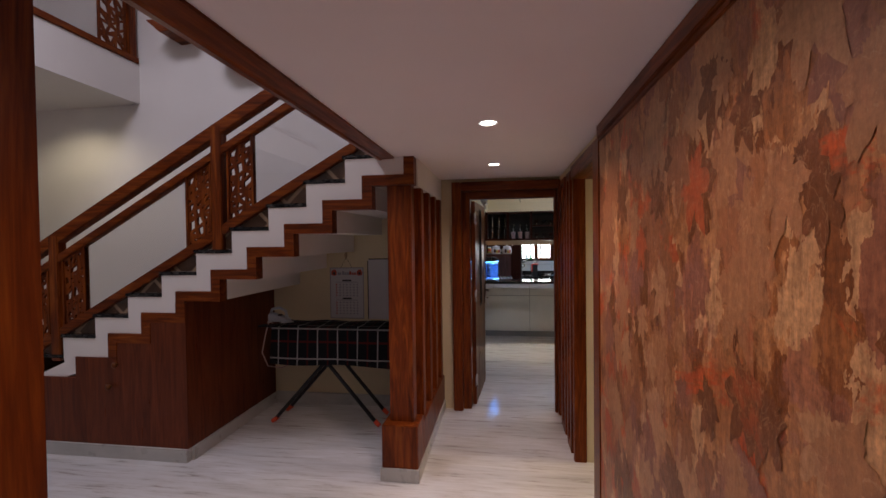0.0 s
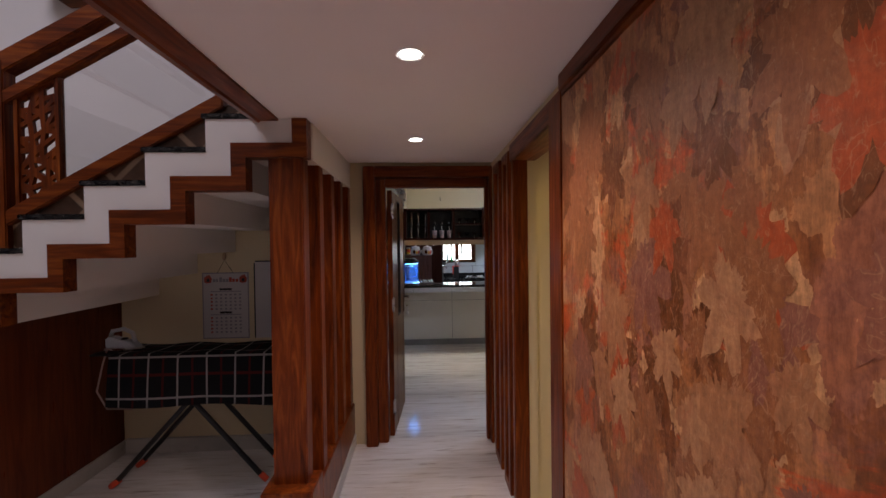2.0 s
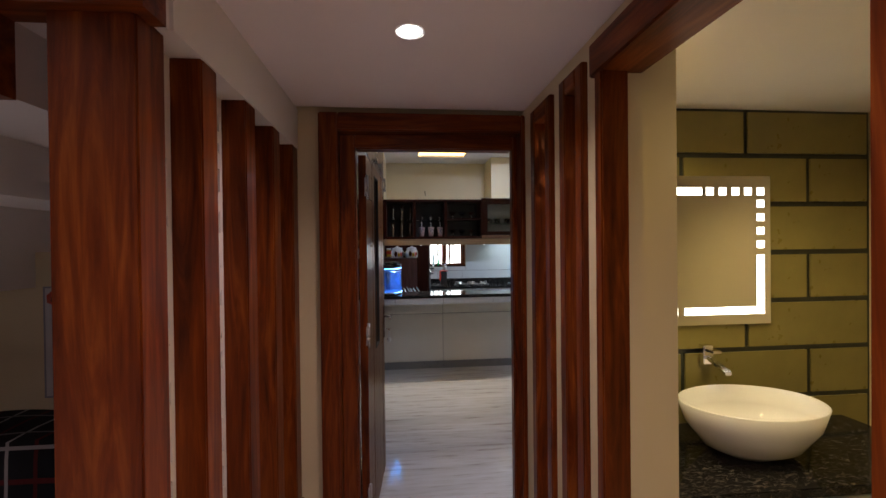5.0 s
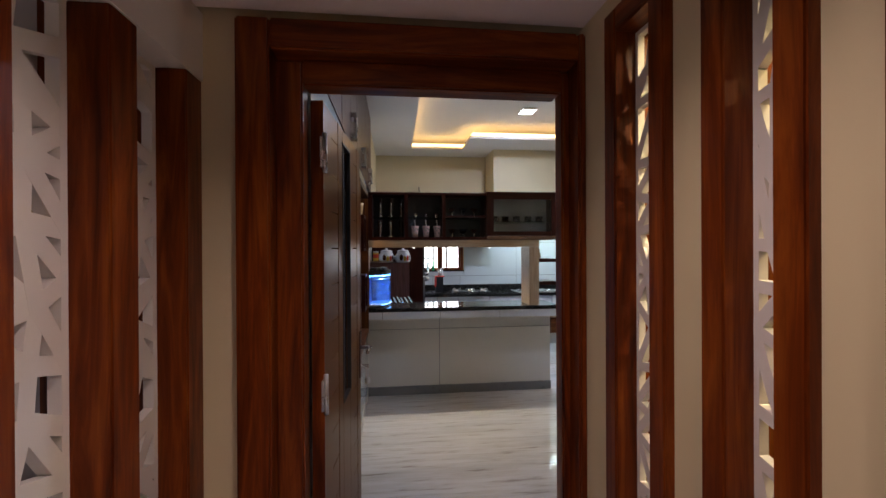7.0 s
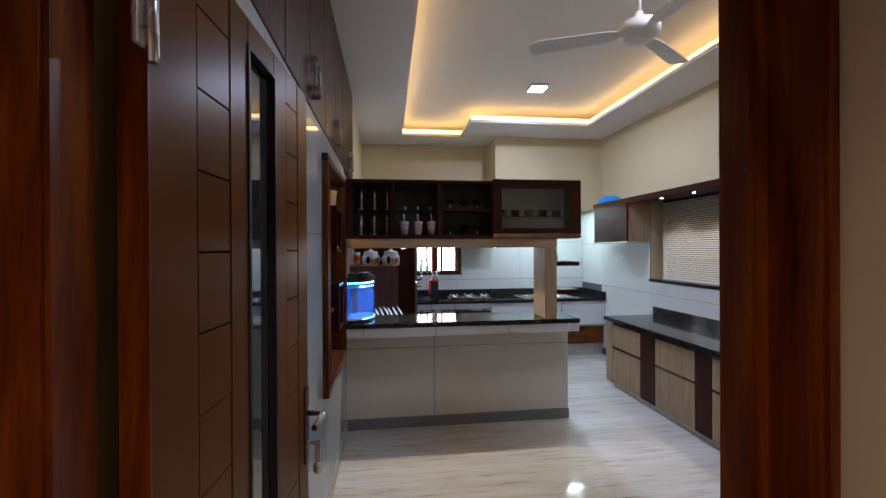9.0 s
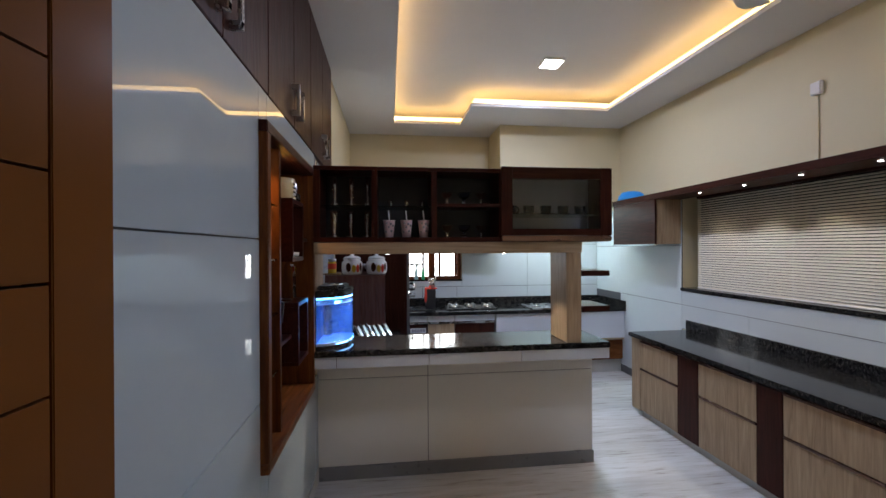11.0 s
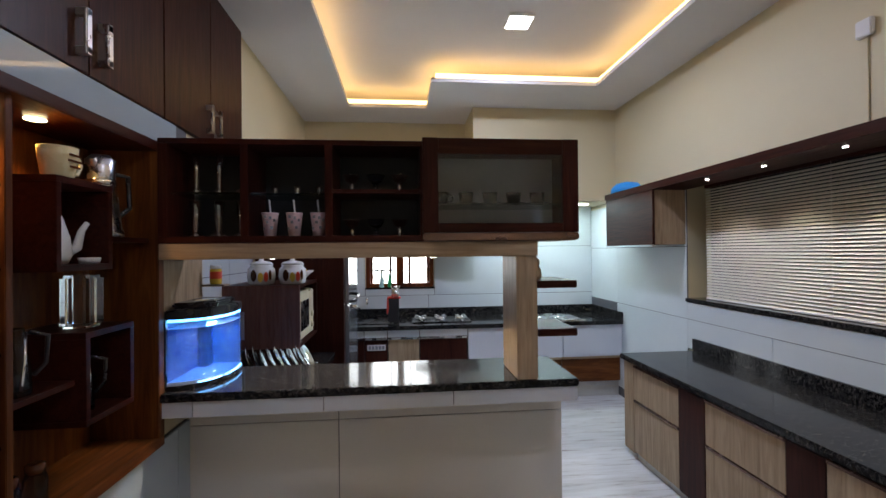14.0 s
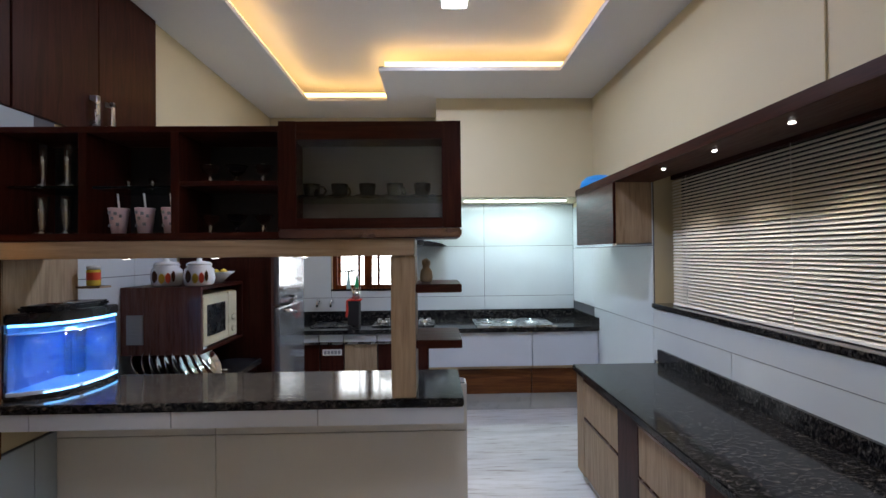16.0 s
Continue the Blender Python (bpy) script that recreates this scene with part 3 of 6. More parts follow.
# textured feature panel on the passage wall
panel = thing("feature_wall_panel", (0.57, 1.0, 0), "rough brown, sand and rust leaf-patched wall panel in a wooden frame", "wall panel")
part("covering", bm_boxes((0.552, 0.573, -2.4, 3.01, 0.0, 2.19)), leafy, panel)
rng = random.Random(21)
leaves = bmesh.new()
for k in range(340):
    cy, cz, size, turn = rng.uniform(0.1, 2.98), rng.uniform(0.02, 2.16), rng.uniform(0.07, 0.165), rng.uniform(-0.8, 0.8) + math.pi
    depth = 0.55185 - 0.000005 * k
    ring_ = []
    for i in range(80):
        a = 2 * math.pi * i / 80
        turn_a = (a + math.pi) % (2 * math.pi) - math.pi
        lobe = 0.40 + max(ln * max(0.0, 1 - abs(turn_a - dr) / 0.50) ** 0.85 for dr, ln in ((0, 0.60), (0.95, 0.48), (-0.95, 0.48), (1.95, 0.30), (-1.95, 0.30)))
        r = size * (lobe + 0.05 * (i % 5 == 0) - 0.05 * (i % 5 == 2) + rng.uniform(-0.045, 0.045))
        y, z = cy + 0.85 * r * math.sin(a + turn), cz + 1.25 * r * math.cos(a + turn)
        ring_.append((min(max(y, -2.4), 3.008), min(max(z, 0.001), 2.165)))
    middle = leaves.verts.new((depth, cy, cz))
    edge_ = [leaves.verts.new((depth, y, z)) for y, z in ring_]
    for i in range(80):
        leaves.faces.new((middle, edge_[i], edge_[(i + 1) % 80]))
printed = part("leaf_print", leaves, leaf_print, panel, "printed leaves in sand, brown and rust tones")
tagged(printed, "printed leaves in sand, brown and rust tones", kind="stuff")
part("top_rail", bm_boxes((0.535, 0.574, -2.4, 3.005, 2.185, 2.248), bevel=0.004), teak_y, panel)
part("inner_bead", bm_boxes((0.545, 0.56, -2.4, 3.005, 2.165, 2.186), bevel=0.004), teak_y, panel)

portal = thing("opening_frame", (0.6, 3.6, 0), "brown wooden frame round the wash room opening", "door frame")
part("near_jamb", bm_boxes((0.546, 0.72, 3.01, 3.17, 0, 2.19), bevel=0.006), teak_z, portal)
part("far_jamb", bm_boxes((0.556, 0.645, 3.925, 3.972, 0, 2.19), bevel=0.005), teak_z, portal)
part("lintel", bm_boxes((0.549, 0.70, 3.02, 3.994, 2.10, 2.205), bevel=0.005), teak_y, portal)

for y0, y1 in ((4.062, 4.264), (4.375, 4.625)):
    slot = thing("slot_frame", (0.6, y0, 0), "tall narrow wooden frame with a white pierced lattice", "wall screen", "pierced slots beside the passage")
    w = 0.054
    part("near_stile", bm_boxes((0.552, 0.632, y0 - 0.002, y0 + w, 0, 2.185), bevel=0.004), teak_z, slot)
    part("far_stile", bm_boxes((0.552, 0.705, y1 - w, y1 + 0.002, 0, 2.185), bevel=0.004), teak_z, slot)
    part("head", bm_boxes((0.552, 0.632, y0 + w, y1 - w, 2.12, 2.185), bevel=0.004), teak_y, slot)
    part("sill", bm_boxes((0.552, 0.632, y0 + w, y1 - w, 0, 0.06), bevel=0.004), teak_y, slot)
    part("lattice", lattice_bm(y0 + w, y1 - w, 0.06, 2.12, 2, 20, 0.022, 0.018, lambda u, v, s: (0.618 + s, u, v), random.Random(int(y0 * 100))), jali_paint, slot, "white pierced lattice")

# kitchen door frame and open leaf
dframe = thing("kitchen_door_frame", (0, 4.84, 0), "heavy brown teak door frame with a stepped rebate", "door frame")
for n, x0, x1 in (("jamb_near_hinges", -0.448, -0.355), ("jamb_near_latch", 0.549, 0.574)):
    part("outer_jamb", bm_boxes((x0, x1, 4.778, 4.94 if x0 < 0 else 4.905, 0, 2.222), bevel=0.006), teak_z, dframe)
part("inner_jamb", bm_boxes((-0.356, -0.278, 4.845, 4.925, 0, 2.13), bevel=0.006), teak_z, dframe)
part("inner_jamb", bm_boxes((0.522, 0.550, 4.845, 4.905, 0, 2.13), bevel=0.006), teak_z, dframe)
part("outer_head", bm_boxes((-0.356, 0.550, 4.778, 4.94, 2.135, 2.222), bevel=0.006), teak_x, dframe)
part("inner_head", bm_boxes((-0.279, 0.523, 4.845, 4.925, 2.06, 2.136), bevel=0.006), teak_x, dframe)


def leaf_of_door():
    leaf = thing("kitchen_door", (-0.236, 4.955, 0), "dark veneered door standing open, grooved panels and a narrow glass strip", "door")
    L, T, H = 0.78, 0.036, 2.05
    # built along +y from the hinge; the visible face looks to +x
    def m(name, bm, mat, parent=leaf, label=""):
        bm.transform(Matrix.Translation((-0.236, 4.955, 0)) @ Matrix.Rotation(radians(-4.0), 4, "Z"))
        return part(name, bm, mat, parent, label)
    m("hinge_stile", bm_boxes((-T, 0, 0, 0.120, 0.01, H), bevel=0.0015), doorwood)
    m("middle_stile", bm_boxes((-T, 0, 0.240, 0.324, 0.01, H), bevel=0.0015), doorwood)
    m("latch_stile", bm_boxes((-T, 0, 0.48, 0.573, 0.01, H), (-T, 0, 0.680, L, 0.01, H), bevel=0.0015), doorwood)
    m("glass_surround", bm_boxes((-T, 0, 0.324, 0.48, 0.01, 0.96), (-T, 0, 0.324, 0.48, 1.99, H), bevel=0.0015), doorwood)
    m("edge_lipping", bm_boxes((-T - 0.001, 0.001, -0.004, 0.0, 0.01, H)), teak_z)
    m("glass_strip", bm_boxes((-T * 0.6, -T * 0.4, 0.324, 0.48, 0.96, 1.99)), gloss("dark_strip_glass", (0.16, 0.17, 0.18), 0.006, 0.75), leaf, "narrow reflective glass strip")
    m("glass_bead", bm_boxes((-0.012, 0.004, 0.318, 0.328, 0.955, 1.995), (-0.012, 0.004, 0.476, 0.486, 0.955, 1.995), (-0.012, 0.004, 0.328, 0.476, 0.955, 0.965), (-0.012, 0.004, 0.328, 0.476, 1.985, 1.995)), black_matt)
    m("backing", bm_boxes((-T - 0.004, -T, 0.0, L, 0.01, H)), doorwood)
    for y0, y1 in ((0.124, 0.236), (0.577, 0.676)):
        z = 0.012
        while z < H - 0.02:
            z1 = min(z + 0.130, H)
            m("panel", bm_boxes((-T, -0.0012, y0, y1, z + 0.002, z1 - 0.002)), doorwood)
            z = z1
    h = m("handle_plate", bm_boxes((0.0, 0.008, 0.722, 0.762, 0.93, 1.16), bevel=0.003), bronze)
    m("lever", bm_tube([(0.005, 0.742, 1.08), (0.05, 0.742, 1.08), (0.055, 0.73, 1.08), (0.055, 0.63, 1.08)], 0.009), chrome, h)
    m("key", bm_join(bm_boxes((0.008, 0.04, 0.739, 0.744, 0.985, 0.995)), bm_boxes((0.03, 0.045, 0.738, 0.745, 0.92, 0.995)), bm_lathe([(0.003, -0.02), (0.014, -0.01), (0.014, 0.01), (0.003, 0.02)], (0.038, 0.742, 0.915), 12)), steel, h)
    for z in (0.25, 1.10, 1.88):
        m("hinge", bm_join(bm_boxes((-0.004, 0.002, -0.030, 0.022, z - 0.05, z + 0.05), bevel=0.002), bm_lathe([(0.008, -0.065), (0.008, 0.065)], (0.006, -0.005, z), 10)), steel)


leaf_of_door()

# slatted screen on a plinth beside the stairs
screen = thing("slatted_screen", (-0.65, 4.2, 0), "upright brown wooden slats with white pierced panels on a low plinth", "screen")
part("newel", bm_boxes((-0.762, -0.590, 3.605, 3.71, 0.36, 2.06), bevel=0.004), teak_z, screen)
part("plinth", bm_boxes((-0.80, -0.545, 3.52, 3.74, 0.09, 0.385), (-0.72, -0.545, 3.74, 4.838, 0.09, 0.335), bevel=0.004), teak_z, screen)
part("plinth_skirting", bm_boxes((-0.81, -0.535, 3.505, 3.745, 0.0, 0.09), (-0.73, -0.535, 3.745, 4.838, 0.0, 0.09), bevel=0.003), stone_skirt, screen, "grey stone skirting")
for k, y in enumerate((3.82, 4.133, 4.437, 4.746)):
    part("slat", bm_boxes((-0.69, -0.558, y, y + 0.092, 0.335, 2.056), bevel=0.004), teak_z, screen)
for k, (y0, y1) in enumerate(((3.71, 3.82), (3.912, 4.133), (4.225, 4.437), (4.529, 4.746))):
    part("lattice_panel", lattice_bm(y0, y1, 0.335, 2.056, 2, 15, 0.036, 0.026, lambda u, v, s: (-0.648 + s, u, v), random.Random(40 + k)), jali_paint, screen, "white pierced lattice")

# ---- staircase ----
GO, RISE, N = 0.2955, 0.1648, 14
stair = thing("staircase", (-2.5, 4.3, 0), "folded white staircase with stepped wooden edging and dark granite treads", "staircase")
tread = lambda k: (-1.062 - GO * k, 2.245 - RISE * k)
under = lambda k: (-0.862 - GO * k, 2.052 - RISE * k)
top, low = [(-0.60, 2.247)], [(-0.560, 2.247), (-0.560, 2.052)]
for k in range(N):
    x, z = tread(k)
    top += [(x, z), (x, z - RISE)]
for k in range(8):
    x, z = under(k)
    low += [(x, z), (x, z - RISE)]
B = 0.073
off = [(x - B, z + B) for x, z in low[1:]]
off = [(-0.633, 2.247)] + off
slab_top = [p for p in top if p[0] > -3.5]
part("folded_slab", bm_prism(slab_top + [(-3.40, 0.62)] + [(x - 0.004, min(z + 0.004, 2.247)) for x, z in low[::-1]], "y", 3.592, 5.075), white_paint, stair, "white painted folded slab")
part("lower_flight", bm_prism([(-3.40, 0.74)] + [p for p in top if p[0] <= -3.39 and p[1] < 0.76] + [(-4.95, 0.0), (-3.40, 0.0)], "y", 3.596, 5.075), white_paint, stair)
edge = bm_prism(off + low[::-1], "y", 3.575, 3.66)
part("stepped_edging", edge, teak_x, stair, "zigzag brown wooden edging")
line_b = lambda x: 1.70 + (x + 2.09) * RISE / GO
for k in range(N):
    x, z = tread(k)
    if z > 0.05:
        part("tread", bm_boxes((x - 0.02, x + GO, 3.585, 5.05, z + 0.001, z + 0.028), bevel=0.004), granite, stair, "black granite tread")
        part("riser", bm_boxes((x - 0.004, x - 0.0005, 3.60, 5.05, z - RISE + 0.03, z)), lattice, stair, "brown patterned riser")
    if 0.5 < z < 2.3:
        zr = line_b(x)
        part("infill_tile", bm_prism([(x, z + 0.029), (x + GO - 0.003, z + 0.029), (x + GO - 0.003, line_b(x + GO)), (x, zr)], "y", 3.630, 3.640), lattice, stair, "brown lattice-patterned infill tile")
    part("wall_skirting_tile", bm_prism([(x, z + 0.03), (x + GO - 0.004, z + 0.03), (x + GO - 0.004, z + 0.42), (x, z + 0.42 - RISE)], "y", 5.06, 5.079), lattice, stair, "brown lattice-patterned skirting tile")
cup = thing("stair_cupboard", (-3.1, 4.2, 0), "red-brown wooden cupboard under the stairs with two round knobs", "cupboard")
outline = [(-4.15, 0.1), (-2.337, 0.1), (-2.337, 1.215), (-2.42, 1.215), (-2.42, 1.20 - RISE * 0.55)]
for k in range(1, 7):
    x = -2.42 - GO * k
    z0 = 1.20 - RISE * 0.55 - RISE * (k - 1)
    outline += [(x, z0), (x, z0 - RISE)]
outline = [p for p in outline if p[0] >= -4.16]
part("front", bm_prism(outline, "y", 3.580, 3.622), redwood, cup)
part("side", bm_prism([(3.622, 0.1), (4.839, 0.1), (4.839, 1.225), (3.622, 1.225)], "x", -2.368, -2.336), redwood, cup, "dark red-brown side panel")
for x, z in ((-2.93, 0.73), (-2.99, 0.56)):
    part("knob", bm_lathe([(0.006, 0), (0.006, 0.012), (0.02, 0.02), (0.024, 0.03), (0.014, 0.042), (0.001, 0.044)], (0, 0, 0), 14), amber_z, cup).matrix_basis = Matrix.Translation((x, 3.580, z)) @ Matrix.Rotation(radians(90), 4, "X")
structure("skirting_cupboard", bm_boxes((-5.0, -2.338, 3.562, 3.62, 0, 0.1), (-2.368, -2.316, 3.62, 4.83, 0, 0.1)), stone_skirt, "grey stone skirting of the cupboard")
structure("skirting_alcove", bm_boxes((-2.314, -0.62, 4.812, 4.842, 0, 0.11)), stone_skirt, "pale stone skirting of the alcove")
structure("wall_alcove_back", bm_prism([(-2.354, 0.0), (-0.625, 0.0), (-0.625, 2.04), (-0.82, 2.04), (-2.354, 1.30)], "y", 4.84, 5.079), cream_paint, "cream wall under the stairs")

# railing
rail = thing("stair_railing", (-2.3, 3.66, 1.5), "brown wooden stair railing with pierced panels and glass", "railing")
SL = RISE / GO
line = lambda x, zb: zb + (x + 2.09) * SL
def rail_bar(name, zb, h, x0, x1, w=0.06):
    part(name, bm_prism([(x0, line(x0, zb)), (x1, line(x1, zb)), (x1, line(x1, zb + h)), (x0, line(x0, zb + h))], "y", 3.60, 3.60 + w, bevel=0.006), teak_x, rail)
rail_bar("handrail", 2.448, 0.105, -4.4, -1.05, 0.08)
rail_bar("middle_rail", 2.29, 0.068, -4.4, -1.05)
rail_bar("bottom_rail", 1.69, 0.08, -4.4, -0.98, 0.07)
for x in (-3.55, -2.115, -4.6):
    part("post", bm_boxes((x, x + 0.088, 3.596, 3.672, line(x, 1.55), line(x + 0.1, 2.50)), bevel=0.006), teak_z, rail)
for x0, x1 in ((-2.33, -2.14), (-1.985, -1.795), (-3.44, -3.25), (-3.78, -3.59)):
    bm = lattice_bm(x0, x1, 0, 0.54, 3, 8, 0.024, 0.02, lambda u, v, s: (u, 3.635 + s, line(u, 1.745) + v), random.Random(int(-x0 * 77)))
    part("pierced_panel", bm, teak_z, rail)
    part("panel_stile", bm_boxes((x0 - 0.012, x0 + 0.006, 3.615, 3.655, line(x0, 1.74), line(x0, 2.32))), teak_z, rail)
    part("panel_stile", bm_boxes((x1 - 0.006, x1 + 0.012, 3.615, 3.655, line(x1, 1.74), line(x1, 2.32))), teak_z, rail)
for x0, x1 in ((-1.775, -1.0), (-3.23, -2.35)):
    g = part("glass_pane", bm_prism([(x0, line(x0, 1.77)), (x1, line(x1, 1.77)), (x1, line(x1, 2.32)), (x0, line(x0, 2.32))], "y", 3.632, 3.640), pane_glass, rail, "clear glass pane")
    g.visible_shadow = False
brail = thing("balcony_railing", (-4.1, 3, 3.72), "brown wooden balcony railing with glass and pierced panels", "railing")
part("bottom_rail", bm_boxes((-4.16, -4.06, -2.5, 5.06, 3.72, 3.79), bevel=0.006), teak_y, brail)
part("top_rail", bm_boxes((-4.16, -4.06, -2.5, 5.06, 4.45, 4.53), bevel=0.006), teak_y, brail)
for y in (4.95, 3.6, 2.2):
    part("post", bm_boxes((-4.15, -4.07, y, y + 0.09, 3.79, 4.45), bevel=0.004), teak_z, brail)
part("pierced_panel", lattice_bm(4.62, 4.93, 3.79, 4.45, 3, 6, 0.026, 0.02, lambda u, v, s: (-4.11 + s, u, v), random.Random(5)), teak_z, brail)
part("glass_pane", bm_boxes((-4.115, -4.107, 3.7, 4.6, 3.79, 4.45)), pane_glass, brail).visible_shadow = False
for x, z in ((-3.47, 3.97), (-2.78, 3.64)):
    solid("wall_bracket", bm_prism([(x - 0.22, z + 0.07), (x + 0.22, z + 0.05), (x + 0.22, z - 0.05), (x - 0.06, z - 0.07)], "y", 4.75, 5.08, bevel=0.006), teak_x, "short brown wooden block on the stairwell wall", "bracket", "wooden blocks on the stairwell wall")

# ---- kitchen: large things ----
# tiles on the west wall
west_tiles = thing("west_wall_tiling", (-0.31, 6.5, 0.1), "large glossy pale tiles with thin dark joints", "wall tiles")
part("grout_bed", bm_boxes((-0.32, -0.305, 5.06, 6.80, 0, 2.245), (-0.32, -0.305, 6.80, 8.14, 2.11, 2.245), (-0.32, -0.305, 6.80, 8.14, 0, 0.74)), grout, west_tiles)
for (y0, y1, z0, z1) in ((5.07, 5.70, 1.653, 2.243), (5.705, 6.797, 1.653, 2.243), (5.07, 5.70, 1.023, 1.648), (5.705, 6.797, 1.023, 1.648), (5.07, 5.70, 0.105, 1.018), (5.705, 6.797, 0.105, 1.018), (6.80, 6.905, 2.113, 2.243), (6.91, 8.02, 2.113, 2.243), (6.80, 6.905, 0.105, 0.737), (6.91, 8.02, 0.105, 0.737), (8.025, 8.14, 0.105, 0.737)):
    piece_box("tile", CACHE, (0.01, y1 - y0, z1 - z0), (-0.30, (y0 + y1) / 2, (z0 + z1) / 2), tile_white_dimmed, west_tiles)
structure("skirting_kitchen_west", bm_boxes((-0.32, -0.29, 5.06, 8.14, 0, 0.1)), stone_skirt, "grey stone skirting of the kitchen wall")

west_back = thing("bar_back_tiling", (-0.31, 8.7, 0.84), "glossy pale grey tiles on the wall behind the bar", "wall tiles")
part("grout_bed", bm_boxes((-0.32, -0.316, 8.27, 9.155, 0.845, 2.24)), grout, west_back)
for y0, y1, z0, z1 in ((8.27, 8.712, 0.845, 1.465), (8.716, 9.155, 0.845, 1.465), (8.27, 8.712, 1.469, 2.24), (8.716, 9.155, 1.469, 2.24)):
    piece_box("tile", CACHE, (0.004, y1 - y0, z1 - z0), (-0.3135, (y0 + y1) / 2, (z0 + z1) / 2), tile_white, west_back)

# upper cupboards
for i, (y0, y1) in enumerate(((5.07, 5.95), (5.955, 6.93), (6.935, 7.91), (7.915, 8.90))):
    cab = thing("wall_cupboard", (-0.31, y0, 2.25), "dark walnut cupboard unit up to the ceiling with steel bar handles", "cupboard", "high cupboards on the west wall")
    part("carcass", bm_boxes((-0.319, -0.312, y0, y1, 2.248, 3.168)), walnut_z, cab)
    mid = (y0 + y1) / 2
    for a, b, hy in ((y0 + 0.002, mid - 0.002, mid - 0.055), (mid + 0.002, y1 - 0.002, mid + 0.055)):
        d = part("door", bm_boxes((-0.312, -0.293, a, b, 2.25, 3.165), bevel=0.002), walnut_z, cab)
        part("handle", bm_join(bm_boxes((-0.266, -0.252, hy - 0.014, hy + 0.014, 2.30, 2.46), bevel=0.004), bm_boxes((-0.293, -0.252, hy - 0.010, hy + 0.010, 2.30, 2.325)), bm_boxes((-0.293, -0.252, hy - 0.010, hy + 0.010, 2.435, 2.46))), steel, d, "brushed steel bar handle")

# display niche in the west wall
niche = thing("display_niche", (-0.4, 7.32, 0.75), "deep wooden display niche with warm light, open boxes and glass shelves", "niche")
part("top_board", bm_boxes((-0.56, -0.262, 6.80, 7.84, 2.065, 2.11), bevel=0.003), walnut_y, niche)
part("bottom_board", bm_boxes((-0.56, -0.262, 6.80, 7.84, 0.74, 0.785), bevel=0.003), amber_y, niche)
part("side_board", bm_boxes((-0.56, -0.262, 6.80, 6.845, 0.785, 2.065), bevel=0.003), amber_z, niche)
part("side_board", bm_boxes((-0.56, -0.262, 7.795, 7.84, 0.785, 2.065), bevel=0.003), amber_z, niche)
part("back_board", bm_boxes((-0.56, -0.55, 6.845, 7.795, 0.785, 2.065)), amber_z, niche)
part("divider", bm_boxes((-0.55, -0.29, 7.09, 7.115, 0.785, 2.065), bevel=0.002), amber_z, niche)
def open_box(y0, y1, z0, z1, x1=-0.265, t=0.022):
    return [bm_boxes(b, bevel=0.0015) for b in ((-0.549, x1, y0, y1, z0, z0 + t), (-0.549, x1, y0, y1, z1 - t, z1), (-0.549, x1, y0, y0 + t, z0 + t, z1 - t), (-0.549, x1, y1 - t, y1, z0 + t, z1 - t))]
for box in ((7.235, 7.50, 1.55, 1.86), (7.36, 7.625, 1.01, 1.335)):
    for nm, bm in zip(("box_floor", "box_top", "box_side", "box_side"), open_box(*box)):
        part(nm, bm, walnut_y, niche)
part("shelf_board", bm_boxes((-0.549, -0.30, 7.50, 7.795, 1.655, 1.675), bevel=0.002), walnut_y, niche)
part("shelf_board", bm_boxes((-0.549, -0.30, 7.115, 7.36, 1.155, 1.175), bevel=0.002), walnut_y, niche)
for z in (1.06, 1.32, 1.56, 1.80):
    part("glass_shelf", bm_boxes((-0.549, -0.30, 6.846, 7.088, z, z + 0.008)), shelf_glass, niche, "green-edged glass shelf").visible_shadow = False
    part("shelf_stud", bm_join(bm_lathe([(0.008, 0), (0.008, 0.012)], (-0.33, 7.078, z - 0.012), 8), bm_lathe([(0.008, 0), (0.008, 0.012)], (-0.33, 6.857, z - 0.012), 8)), chrome, niche)

# breakfast bar
bar = thing("breakfast_bar", (0.7, 8.16, 0), "ivory tiled breakfast bar front with a stone skirting", "bar counter")
part("core", bm_boxes((-0.30, 1.705, 8.152, 8.24, 0.0, 0.935)), grout, bar)
for (x0, x1, z0, z1) in ((-0.30, 0.468, 0.703, 0.93), (0.473, 1.707, 0.703, 0.93), (-0.30, 0.468, 0.085, 0.698), (0.473, 1.707, 0.085, 0.698)):
    piece_box("tile", CACHE, (x1 - x0, 0.01, z1 - z0), ((x0 + x1) / 2, 8.147, (z0 + z1) / 2), tile_bar, bar)
piece_box("tile", CACHE, (0.01, 0.095, 0.84), (1.709, 8.195, 0.51), tile_bar, bar)
part("skirting", bm_boxes((-0.30, 1.715, 8.125, 8.245, 0, 0.092), bevel=0.003), bar_skirt_shaded, bar, "grey stone skirting")
top_ = thing("granite_worktop", (0.7, 8.0, 0.87), "polished black granite bar top with a white tiled apron", "worktop")
part("slab", bm_boxes((-0.30, 1.677, 7.80, 8.26, 0.937, 0.975), bevel=0.006), granite, top_)
part("apron_core", bm_boxes((-0.295, 1.670, 7.826, 8.14, 0.868, 0.936)), grout, top_)
for x0, x1 in ((-0.295, -0.133), (-0.129, 0.448), (0.452, 1.058), (1.062, 1.674)):
    piece_box("apron_tile", CACHE, (x1 - x0, 0.012, 0.072), ((x0 + x1) / 2, 7.822, 0.90), laminate_white, top_)
piece_box("apron_tile", CACHE, (0.008, 0.31, 0.072), (1.674, 7.985, 0.90), laminate_white, top_)

